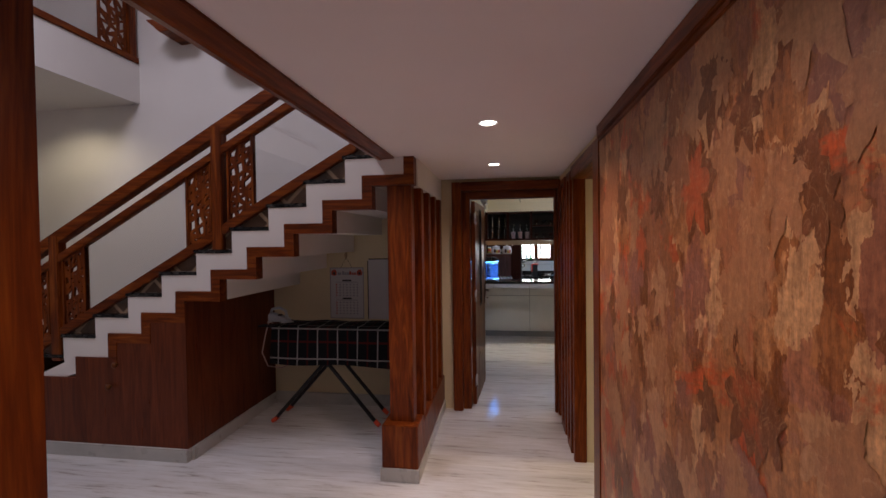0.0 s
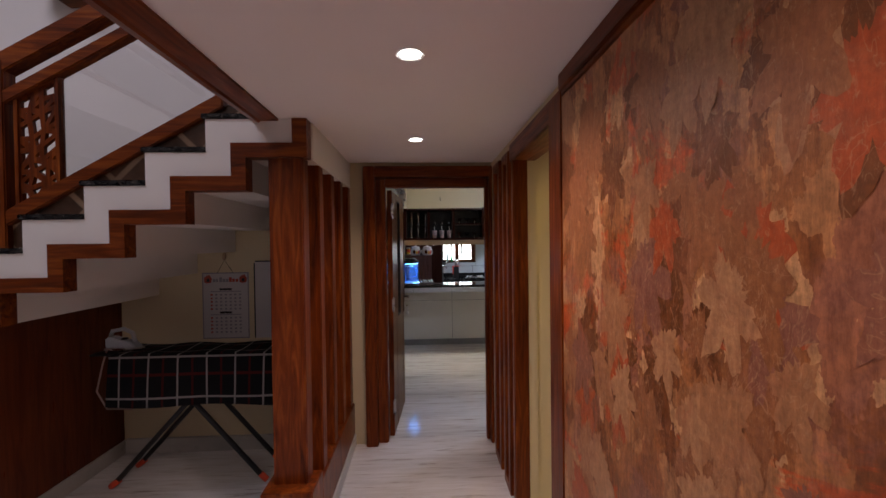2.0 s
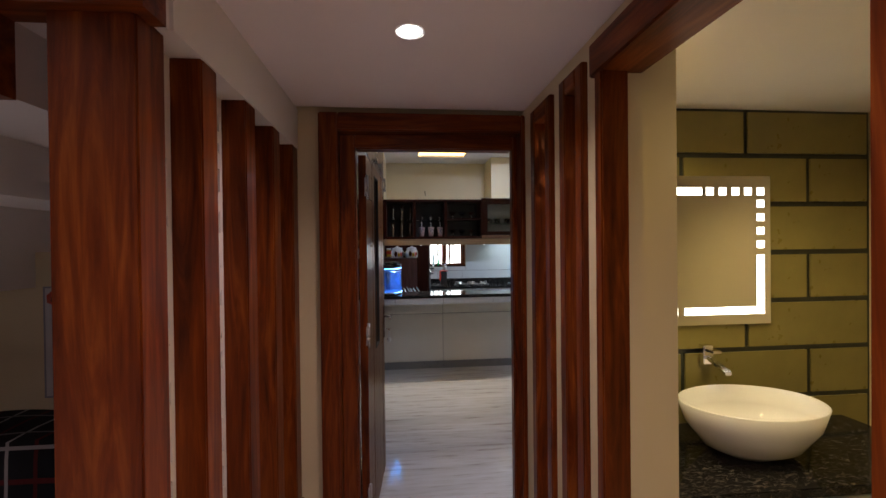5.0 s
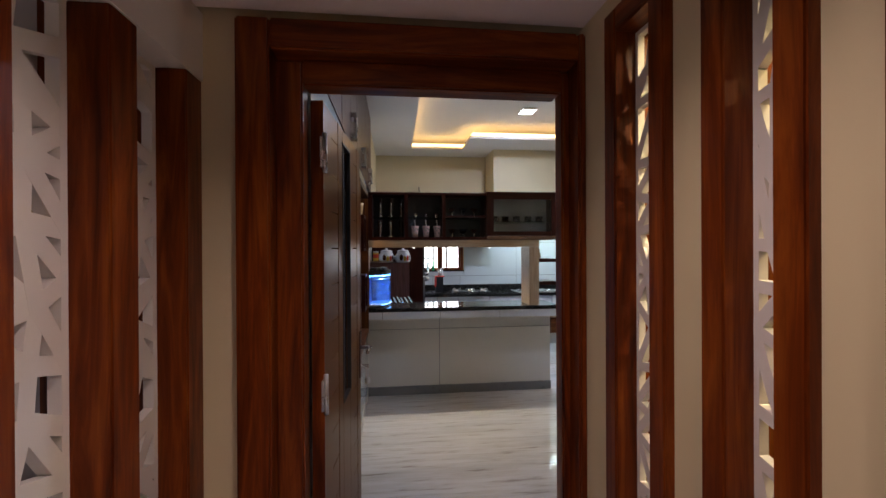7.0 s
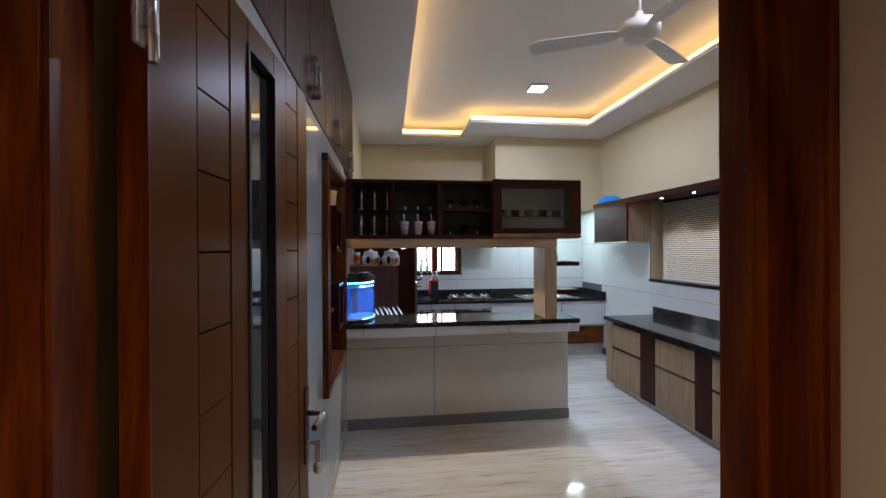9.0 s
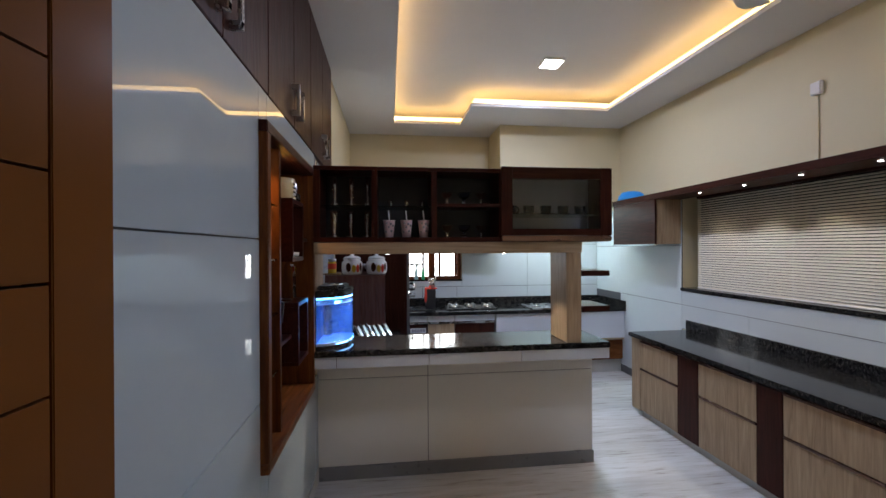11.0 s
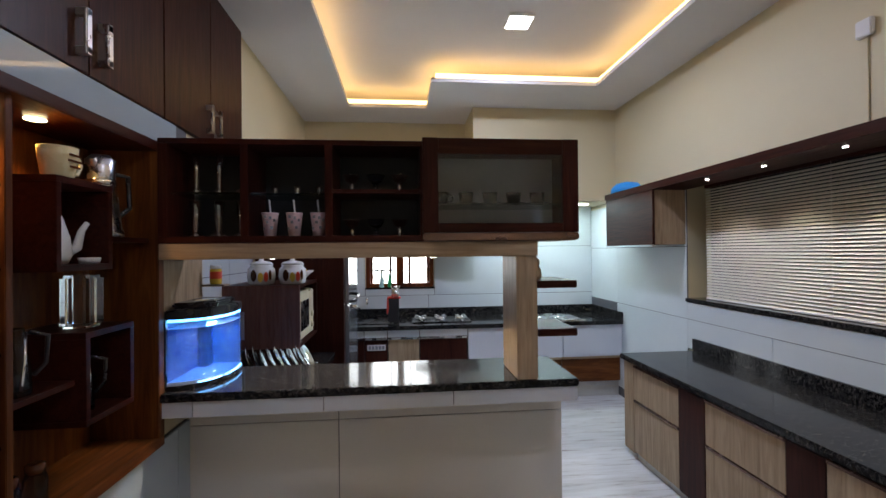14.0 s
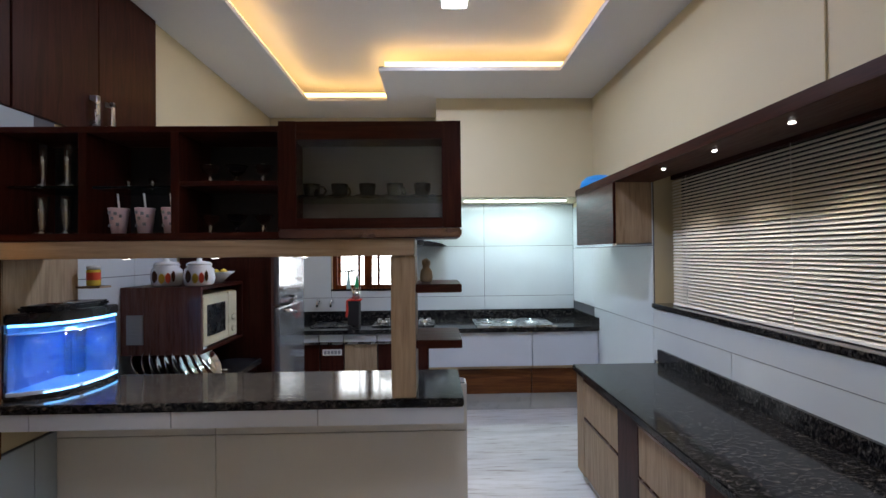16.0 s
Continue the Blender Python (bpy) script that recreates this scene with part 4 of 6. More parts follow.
# shelf unit over the bar
hs = thing("bar_shelf_unit", (0.7, 7.93, 1.65), "dark walnut shelf unit over the bar with three open bays", "shelf unit")
Y0, Y1 = 7.79, 8.06
part("top_panel", bm_boxes((-0.262, 1.665, Y0, Y1, 2.10, 2.125), bevel=0.002), walnut_x, hs)
part("bottom_panel", bm_boxes((-0.262, 1.665, Y0, Y1, 1.652, 1.682), bevel=0.002), walnut_x, hs)
for x0, x1 in ((-0.262, -0.222), (0.092, 0.128), (0.468, 0.503), (0.908, 0.935), (1.64, 1.665)):
    part("upright", bm_boxes((x0, x1, Y0 + 0.001, Y1, 1.682, 2.10), bevel=0.002), walnut_z, hs)
part("back_panel", bm_boxes((-0.222, 0.91, Y1 - 0.012, Y1 - 0.001, 1.682, 2.10)), black_back, hs, "black back panel")
part("wooden_shelf", bm_boxes((0.503, 0.908, Y0 + 0.004, Y1 - 0.012, 1.878, 1.897), bevel=0.002), walnut_x, hs)
part("glass_shelf", bm_boxes((-0.222, 0.092, Y0 + 0.03, Y1 - 0.012, 1.876, 1.886)), shelf_glass, hs, "green-edged glass shelf").visible_shadow = False
part("glass_shelf", bm_boxes((0.128, 0.468, Y0 + 0.03, Y1 - 0.012, 1.872, 1.882)), shelf_glass, hs, "green-edged glass shelf").visible_shadow = False
part("glass_shelf", bm_boxes((0.935, 1.64, Y0 + 0.03, Y1 - 0.012, 1.825, 1.835)), shelf_glass, hs, "green-edged glass shelf").visible_shadow = False
part("frosted_back", bm_boxes((0.935, 1.64, Y1 - 0.012, Y1 - 0.001, 1.682, 2.10)), gloss("pale_grey_back_panel", (0.30, 0.305, 0.31), 0.3), hs, "pale grey back panel")
d = part("glass_door", bm_boxes((0.918, 0.992, Y0 - 0.022, Y0 - 0.002, 1.692, 2.138), bevel=0.002), walnut_z, hs, "walnut door frame with a glass pane")
part("stile", bm_boxes((1.592, 1.672, Y0 - 0.022, Y0 - 0.002, 1.692, 2.138), bevel=0.002), walnut_z, d)
part("top_rail", bm_boxes((0.992, 1.592, Y0 - 0.021, Y0 - 0.003, 2.062, 2.137), bevel=0.002), walnut_x, d)
part("bottom_rail", bm_boxes((0.992, 1.592, Y0 - 0.021, Y0 - 0.003, 1.693, 1.736), bevel=0.002), walnut_x, d)
part("pane", bm_boxes((0.985, 1.598, Y0 - 0.014, Y0 - 0.010, 1.73, 2.07)), cabinet_glass, d, "clear glass pane").visible_shadow = False
part("grip_rail", bm_boxes((0.918, 1.672, Y0 - 0.026, Y0 + 0.01, 1.655, 1.690), bevel=0.006), bronze, d, "dark metal grip rail")
ob_ = thing("oak_portal", (0.6, 7.93, 0.975), "light oak beam and post carrying the shelf unit over the bar", "support frame")
part("beam", bm_boxes((-0.262, 1.475, 7.795, 8.055, 1.578, 1.651), bevel=0.003), oak_x, ob_)
part("post", bm_boxes((1.372, 1.475, 7.81, 8.10, 0.976, 1.577), bevel=0.003), oak_z, ob_)
part("wall_board", bm_boxes((-0.30, -0.272, 7.85, 8.24, 0.976, 1.577), bevel=0.003), oak_z, ob_)
for x in BEAM_SPOTS:
    sp = thing("beam_spot", (x, 7.93, 1.577), "small round spot sunk in the oak beam, switched on", "spot light", "spots under the oak beam")
    part("ring", bm_lathe([(0.020, -0.003), (0.020, 0.0), (0.014, 0.0), (0.014, -0.003)], (x, 7.93, 1.5775), 18, close=False), chrome, sp)
    part("lens", bm_lathe([(0.001, -0.004), (0.0135, -0.004), (0.0135, -0.001)], (x, 7.93, 1.5775), 18), lamp_face, sp)
for z in (1.42, 1.185):
    solid("floating_shelf", bm_boxes((1.477, 1.672, 7.80, 8.10, z, z + 0.036), bevel=0.003), walnut_x, "small dark walnut shelf fixed to the oak post", "shelf", "small shelves beside the oak post")

# low units along the east wall
ctop = thing("low_worktop", (2.9, 7.3, 0.74), "polished black granite worktop along the window wall", "worktop")
part("slab", bm_boxes((2.545, 3.195, 5.30, 9.06, 0.738, 0.778), bevel=0.006), granite, ctop)
part("upstand", bm_boxes((3.17, 3.197, 5.30, 9.07, 0.779, 0.872), bevel=0.003), granite, ctop)
def low_unit(y0, y1, dark_to):
    u = thing("drawer_unit", (2.88, y1, 0), "low kitchen unit with two light oak drawers and dark grip profiles", "drawer unit", "low units under the window")
    part("carcass", bm_boxes((2.592, 3.19, y0, y1, 0.06, 0.736)), walnut_z, u)
    part("plinth", bm_boxes((2.60, 3.19, y0, y1, 0, 0.06)), stone_skirt, u, "grey stone plinth")
    a = dark_to
    for z0, z1 in ((0.462, 0.705), (0.065, 0.442)):
        dr = part("drawer_front", bm_boxes((2.572, 2.591, a, y1, z0, z1), bevel=0.002), oak_z, u, "light oak drawer front")
        part("grip", bm_boxes((2.566, 2.591, a, y1, z1 + 0.001, z1 + 0.018), bevel=0.003), bronze, dr, "dark shiny grip profile")
    part("filler", bm_boxes((2.570, 2.591, y0, a - 0.003, 0.062, 0.722), bevel=0.002), walnut_z, u, "dark walnut filler panel")
for y0, y1, a in ((8.13, 8.90, 8.37), (7.41, 8.127, 7.60), (6.65, 7.407, 6.86), (5.92, 6.647, 6.12), (5.32, 5.917, 5.5)):
    low_unit(y0, y1, a)
solid("end_panel", bm_boxes((2.570, 3.19, 8.903, 9.04, 0.05, 0.736), bevel=0.003), oak_z, "light oak end panel of the low units", "panel")

# window with blind on the east wall
win = thing("window_east", (3.3, 7.7, 1.16), "wide window with closed slatted blind over a granite sill", "window")
part("sill", bm_boxes((3.185, 3.44, 6.25, 9.17, 1.162, 1.195), bevel=0.004), granite, win, "black granite sill")
part("backing_pane", bm_boxes((3.42, 3.43, 6.30, 9.16, 1.16, 2.14)), gloss("dusk_window_glass", (0.05, 0.055, 0.06), 0.05), win)
blind = thing("venetian_blind", (3.29, 7.7, 1.2), "closed cream venetian blind", "blind")
part("headrail", bm_boxes((3.265, 3.305, 6.34, 9.03, 2.095, 2.125), bevel=0.003), walnut_y, blind)
nsl = 40
arc = [(0.0135 * math.sin(a), 0.0032 * math.cos(a * 1.35)) for a in (-1.57, -0.9, -0.3, 0.3, 0.9, 1.57)]
slat_bm = bm_prism(arc + [(u, v - 0.0008) for u, v in arc[::-1]], "y", -1.345, 1.345)
slat_me = bpy.data.meshes.new("slat")
slat_bm.to_mesh(slat_me)
slat_bm.free()
slat_me.materials.append(gloss("blind_slat", (0.78, 0.72, 0.62), 0.3))
for i in range(nsl):
    ob = new("slat", slat_me)
    ob.parent, ob.matrix_parent_inverse = blind, PLACE[blind.name].inverted()
    ob.matrix_basis = pose(3.285, 7.685, 1.217 + i * 0.0221, 0, -(33 + (i * 37 % 5) * 0.5), 0)
part("bottom_rail", bm_boxes((3.27, 3.30, 6.34, 9.03, 1.198, 1.21), bevel=0.002), jali_paint, blind)
for y in (8.85, 8.0, 7.0):
    part("cord", bm_tube([(3.268, y, 1.20), (3.268, y, 2.1)], 0.0012, 5), jali_paint, blind)

# valance board and wall cabinet
val = thing("valance_board", (3.05, 7.6, 2.1), "dark walnut board over the window with small round spots", "valance")
part("board", bm_boxes((2.90, 3.208, 5.08, 10.0, 2.105, 2.165), bevel=0.003), walnut_y, val)
for y in (8.67, 8.18, 7.70, 7.22, 6.74, 6.26):
    part("spot", bm_lathe([(0.012, 0.003), (0.012, 0.006), (0.010, 0.007)], (3.02, y, 2.098), 16), lamp_face, val, "small glowing round spot")
cab = thing("wall_cabinet", (3.05, 9.6, 1.63), "walnut-fronted wall cabinet with an oak side", "wall cabinet")
part("body", bm_boxes((2.922, 3.205, 9.165, 9.97, 1.645, 2.104), bevel=0.002), oak_z, cab, "light oak carcass")
dd = part("door", bm_boxes((2.900, 2.921, 9.160, 9.972, 1.645, 2.103), bevel=0.002), walnut_y, cab, "dark walnut lift-up door")
part("grip", bm_boxes((2.892, 2.925, 9.160, 9.972, 1.628, 1.644), bevel=0.003), chrome, dd, "shiny metal grip profile")

# east wall tiles
et = thing("east_wall_tiling", (3.2, 9, 0.8), "large glossy white tiles with thin dark joints", "wall tiles")
part("grout_bed", bm_boxes((3.201, 3.209, 5.3, 9.16, 0.77, 1.16), (3.201, 3.209, 9.16, 10.975, 0.0, 2.10)), grout, et)
for (y0, y1, z0, z1) in ((8.33, 9.158, 0.778, 1.018), (7.08, 8.325, 0.778, 1.018), (5.83, 7.075, 0.778, 1.018), (7.08, 9.158, 1.022, 1.158), (5.83, 7.075, 1.022, 1.158), (9.162, 10.33, 1.63, 2.10), (9.162, 10.33, 1.022, 1.625), (9.162, 10.33, 0.1, 1.017), (10.335, 10.97, 1.63, 2.10), (10.335, 10.97, 1.022, 1.625)):
    piece_box("tile", CACHE, (0.008, y1 - y0, z1 - z0), (3.198, (y0 + y1) / 2, (z0 + z1) / 2), tile_white, et)

# north wall tiles
nt = thing("north_wall_tiling", (1.5, 10.97, 0.8), "large glossy white tiles round the barred window", "wall tiles")
part("grout_bed", bm_boxes((-0.32, 0.375, 10.972, 10.979, 0.8, 2.15), (1.205, 3.2, 10.972, 10.979, 0.8, 2.15), (0.375, 1.205, 10.972, 10.979, 0.8, 1.175)), grout, nt)
for (x0, x1, z0, z1) in ((-0.32, 0.372, 1.085, 1.70), (-0.32, 0.372, 1.705, 2.15), (-0.32, 0.65, 0.93, 1.08), (0.655, 1.13, 0.93, 1.08), (1.135, 2.146, 0.93, 1.08), (2.15, 3.19, 0.93, 1.08), (1.208, 2.146, 1.085, 1.66), (2.15, 3.19, 1.085, 1.66), (1.208, 2.146, 1.664, 2.15), (2.15, 3.19, 1.664, 2.15), (0.378, 1.203, 1.085, 1.172)):
    piece_box("tile", CACHE, (x1 - x0, 0.008, z1 - z0), ((x0 + x1) / 2, 10.969, (z0 + z1) / 2), tile_white, nt)

# north worktop with units
nw = thing("north_worktop", (1.7, 10.6, 0.8), "polished black granite worktop along the end wall", "worktop")
part("slab", bm_boxes((-0.31, 3.195, 10.20, 10.962, 0.80, 0.842), bevel=0.005), granite, nw)
part("upstand", bm_boxes((-0.31, 3.17, 10.935, 10.963, 0.843, 0.93), bevel=0.003), granite, nw)
part("side_upstand", bm_boxes((3.17, 3.194, 10.20, 10.963, 0.843, 0.93), bevel=0.003), granite, nw)
for x0, x1 in ((1.50, 2.525), (2.53, 3.19)):
    u = thing("base_unit", ((x0 + x1) / 2, 10.5, 0), "base unit with a white drawer front over an oak-brown recess", "base unit", "base units along the end wall")
    part("carcass", bm_boxes((x0, x1, 10.30, 10.95, 0.17, 0.798)), walnut_x, u)
    part("drawer_front", bm_boxes((x0 + 0.002, x1 - 0.002, 10.225, 10.30, 0.46, 0.797), bevel=0.003), laminate_white, u, "white drawer front")
    part("lower_door", bm_boxes((x0 + 0.002, x1 - 0.002, 10.275, 10.299, 0.175, 0.425), bevel=0.003), amber_x, u, "oak-brown lower door")
    part("light_rail", bm_boxes((x0, x1, 10.25, 10.299, 0.43, 0.456), bevel=0.002), oak_x, u)
    part("plinth", bm_boxes((x0, x1, 10.32, 10.95, 0, 0.168)), stone_skirt, u, "stone plinth")
for x0, x1, mat in ((-0.30, 0.42, walnut_z), (0.425, 0.66, walnut_z), (0.665, 0.99, oak_z), (0.995, 1.495, walnut_z)):
    u = thing("base_unit", ((x0 + x1) / 2, 10.5, 0), "base unit with a wooden door under a white apron", "base unit", "base units along the end wall")
    part("carcass", bm_boxes((x0, x1, 10.30, 10.95, 0.1, 0.798)), walnut_z, u)
    part("apron", bm_boxes((x0, x1 - 0.003, 10.235, 10.30, 0.722, 0.797), bevel=0.002), laminate_white, u, "white apron strip")
    part("door", bm_boxes((x0 + 0.002, x1 - 0.003, 10.27, 10.299, 0.1, 0.69), bevel=0.002), mat, u)
    part("grip", bm_boxes((x0 + 0.002, x1 - 0.003, 10.262, 10.299, 0.692, 0.706), bevel=0.002), steel, u)

# barred window in the north wall
wn = thing("window_north", (0.79, 11.08, 1.18), "brown wooden window with iron bars and bright daylight behind", "window")
part("frame", bm_boxes((0.38, 0.43, 11.02, 11.10, 1.18, 2.05), (1.15, 1.20, 11.02, 11.10, 1.18, 2.05), (0.43, 1.15, 11.02, 11.10, 1.18, 1.225), (0.43, 1.15, 11.02, 11.10, 2.0, 2.05), (0.745, 0.835, 11.02, 11.10, 1.225, 2.0), bevel=0.003), teak_z, wn)
part("sill", bm_boxes((0.37, 1.21, 10.955, 11.02, 1.16, 1.182), bevel=0.003), granite, wn)
for z in (1.30, 1.38, 1.46, 1.54, 1.62, 1.70):
    part("bar", bm_boxes((0.43, 1.15, 11.045, 11.057, z, z + 0.01)), black_matt, wn)
for x in (0.51, 0.59, 0.67, 0.91, 0.99, 1.07):
    part("bar", bm_boxes((x, x + 0.01, 11.058, 11.068, 1.225, 2.0)), black_matt, wn)
for x0, x1 in ((0.375, 0.745), (0.835, 1.205)):
    part("shutter", bm_boxes((x0 + 0.055, x0 + 0.085, 11.09, 11.12, 1.225, 2.0), (x1 - 0.085, x1 - 0.055, 11.09, 11.12, 1.225, 2.0), bevel=0.002), teak_z, wn)
structure("backdrop", bm_boxes((-0.4, 2.0, 12.0, 12.02, 0.2, 3.2)), daylight, "bright overcast daylight outside the window")

# tall unit, refrigerator and left worktop
tall = thing("tall_unit", (0.0, 9.15, 0), "tall dark red-brown wooden housing panel", "cupboard")
part("panel", bm_boxes((-0.30, 0.35, 9.165, 9.20, 0, 2.2), bevel=0.002), walnut_z, tall)
part("edge", bm_boxes((0.34, 0.365, 9.16, 9.215, 0, 2.2), bevel=0.002), walnut_z, tall)
fr = thing("refrigerator", (0.05, 9.55, 0), "silver-grey two-door refrigerator with dark handles", "refrigerator")
part("body", bm_boxes((-0.28, 0.33, 9.23, 9.86, 0.03, 1.75), bevel=0.01), steel, fr)
fd = part("freezer_door", bm_boxes((0.335, 0.395, 9.23, 9.86, 1.20, 1.75), bevel=0.012), gloss("silver_grey_enamel", (0.30, 0.31, 0.33), 0.12, 0.6), fr)
fe = part("fridge_door", bm_boxes((0.335, 0.395, 9.23, 9.86, 0.06, 1.19), bevel=0.012), bpy.data.materials["silver_grey_enamel"], fr)
part("handle", bm_tube([(0.395, 9.28, 1.21), (0.44, 9.29, 1.215), (0.45, 9.45, 1.25), (0.395, 9.47, 1.26)], 0.013), black_plastic, fd)
part("handle", bm_tube([(0.395, 9.28, 1.17), (0.44, 9.29, 1.165), (0.45, 9.45, 1.13), (0.395, 9.47, 1.12)], 0.013), chrome, fe)
lw_ = thing("side_worktop", (0, 8.7, 0.84), "dark granite side worktop behind the bar", "worktop")
part("slab", bm_boxes((-0.31, 0.30, 8.27, 9.155, 0.80, 0.84), bevel=0.005), granite, lw_)
part("cabinet", bm_boxes((-0.31, 0.26, 8.29, 9.15, 0.0, 0.798)), walnut_z, lw_)
mb_ = thing("microwave_housing", (-0.05, 8.85, 1.0), "open-ended walnut box on the wall holding the microwave", "shelf box")
W = walnut_z
# walnut front painted paler and purple for the aquarium light falling on it
part("front_panel", bm_boxes((-0.31, 0.165, 8.585, 8.605, 0.995, 1.40), bevel=0.002), wood("walnut_lit_by_tank", (0.10, 0.042, 0.034), (0.17, 0.078, 0.064), (0.23, 0.115, 0.095), (16, 16, 1.2), 0.25), mb_)
part("top", bm_boxes((-0.31, 0.165, 8.605, 9.13, 1.38, 1.40), bevel=0.002), W, mb_)
part("bottom", bm_boxes((-0.31, 0.165, 8.605, 9.13, 0.995, 1.015), bevel=0.002), W, mb_)
part("end_panel", bm_boxes((-0.31, 0.165, 9.13, 9.15, 0.995, 1.40), bevel=0.002), W, mb_)
part("vent_grille", bm_join(bm_boxes((-0.27, -0.175, 8.578, 8.585, 1.06, 1.235)), *[bm_boxes((-0.25, -0.175, 8.574, 8.579, 1.068 + k * 0.022, 1.080 + k * 0.022)) for k in range(7)]), gloss("grey_grille", (0.35, 0.37, 0.42), 0.4), mb_, "grey vent grille")
mw = thing("microwave", (0.0, 8.86, 1.015), "cream microwave oven with a dark door window", "microwave")
part("body", bm_boxes((-0.22, 0.13, 8.63, 9.09, 1.018, 1.345), bevel=0.006), cream_plastic, mw)
part("door", bm_boxes((0.131, 0.150, 8.635, 8.96, 1.025, 1.338), bevel=0.008), cream_plastic, mw)
part("window", bm_boxes((0.150, 0.154, 8.68, 8.91, 1.085, 1.28), bevel=0.001), black_plastic, mw, "dark glass door window")
part("control_panel", bm_boxes((0.131, 0.148, 8.965, 9.085, 1.025, 1.338), bevel=0.004), cream_plastic, mw)
for z in (1.08, 1.16):
    part("dial", bm_lathe([(0.022, 0), (0.02, 0.012), (0.001, 0.013)], (0, 0, 0), 14), cream_plastic, mw).matrix_basis = Matrix.Translation((0.148, 9.025, z)) @ Matrix.Rotation(radians(90), 4, "Y")

# ceiling panel lamp and fan
pl = thing("ceiling_panel_light", (1.72, 8.94, 3.36), "square white glowing ceiling light", "ceiling light")
part("frame", bm_boxes((1.62, 1.82, 8.84, 9.04, 3.335, 3.359), bevel=0.004), fan_white, pl)
part("diffuser", bm_boxes((1.635, 1.805, 8.855, 9.025, 3.328, 3.336), bevel=0.003), panel_face, pl, "glowing square diffuser")
# assumed twin of the panel light, added to go with the near lamp
pl_added = copy_thing(pl, Matrix.Translation((1.68, 5.95, 3.36)))
fan = thing("ceiling_fan", (1.50, 6.65, 3.36), "white three-blade ceiling fan at rest", "ceiling fan")
part("canopy", bm_lathe([(0.02, -0.05), (0.055, -0.02), (0.06, 0.0)], (1.50, 6.65, 3.36)), fan_white, fan)
part("rod", bm_lathe([(0.012, -0.50), (0.012, -0.04)], (1.50, 6.65, 3.36), 12), fan_white, fan)
part("motor", bm_lathe([(0.03, -0.50), (0.09, -0.49), (0.115, -0.46), (0.115, -0.43), (0.09, -0.40), (0.03, -0.38), (0.02, -0.34)], (1.50, 6.65, 3.26), 28), fan_white, fan)
for a in (35, 155, 275):
    bl = part("blade", bm_prism([(0.10, -0.03), (0.18, -0.055), (0.60, -0.07), (0.62, -0.03), (0.62, 0.04), (0.58, 0.06), (0.18, 0.05), (0.10, 0.03)], "z", -0.003, 0.003), fan_white, fan)
    bl.matrix_basis = Matrix.Translation((1.50, 6.65, 2.805)) @ Matrix.Rotation(radians(a), 4, "Z") @ Matrix.Rotation(radians(10), 4, "X")
tube = thing("loft_tube_light", (2.45, 10.62, 2.14), "white tube light under the loft", "tube light")
part("tube", bm_boxes((1.9, 3.0, 10.60, 10.64, 2.136, 2.148), bevel=0.004), tube_face, tube)

# hall downlights
for y in (0.6, 1.66, 2.84, 4.03):
    dl = thing("downlight", (-0.02, y, 2.25), "small round recessed downlight, switched on", "downlight", "hall downlights")
    part("ring", bm_lathe([(0.046, -0.004), (0.046, 0.0), (0.035, 0.0), (0.035, -0.004)], (-0.02, y, 2.249), 24, close=False), fan_white, dl)
    part("lens", bm_lathe([(0.001, -0.003), (0.036, -0.003), (0.036, -0.001)], (-0.02, y, 2.249), 24), lamp_face, dl)
dl = thing("downlight", (-4.75, 4.4, 3.26), "small round recessed downlight under the balcony", "downlight")
part("lens", bm_lathe([(0.001, -0.004), (0.06, -0.004), (0.06, -0.001)], (-4.75, 4.4, 3.269), 24), lamp_face, dl)

# ---- alcove under the stairs ----
ib = thing("ironing_board", (-1.5, 4.45, 0), "ironing board under a black plaid cloth on black legs", "ironing board")
part("board", bm_prism([(-2.16, 4.42), (-2.08, 4.36), (-1.95, 4.32), (-0.95, 4.30), (-0.93, 4.60), (-1.95, 4.60), (-2.08, 4.55), (-2.16, 4.48)], "z", 0.862, 0.886), black_matt, ib)
cl = bmesh.new()
rng = random.Random(9)
cols, rows_ = 26, 12
grid_ = {}
for i in range(cols + 1):
    x = -2.05 + 1.13 * i / cols
    for j in range(rows_ + 1):
        # front hem, up to the board, across it and a little down behind
        s = j / rows_
        wob = 0.012 * math.sin(9 * x + 2.0) + rng.uniform(-0.002, 0.002)
        if s < 0.5:
            f = s / 0.5
            hem = 0.585 + 0.02 * math.sin(4 * x) - 0.05 * (x + 2.05) / 1.1
            p = (x - 0.02 * (1 - f) * (1 if i < 3 else 0), 4.285 - 0.02 * (1 - f) + wob * (1 - f), hem + (0.90 - hem) * f)
        elif s < 0.92:
            f = (s - 0.5) / 0.42
            p = (x, 4.29 + 0.32 * f, 0.902 + 0.006 * math.sin(13 * x + 4 * f))
        else:
            p = (x, 4.618, 0.82)
        grid_[i, j] = cl.verts.new(p)
for i in range(cols):
    for j in range(rows_):
        cl.faces.new((grid_[i, j], grid_[i + 1, j], grid_[i + 1, j + 1], grid_[i, j + 1])).smooth = True
side_low = [cl.verts.new((-2.07, 4.30 + 0.1 * k, 0.66 + 0.02 * (k % 2))) for k in range(4)]
prev = [grid_[0, 6], grid_[0, 7], grid_[0, 9], grid_[0, 11]]
for k in range(3):
    cl.faces.new((prev[k], prev[k + 1], side_low[k + 1], side_low[k]))
bmesh.ops.solidify(cl, geom=cl.faces[:], thickness=0.004)
part("cloth", cl, plaid, ib, "black, white and red plaid cloth")
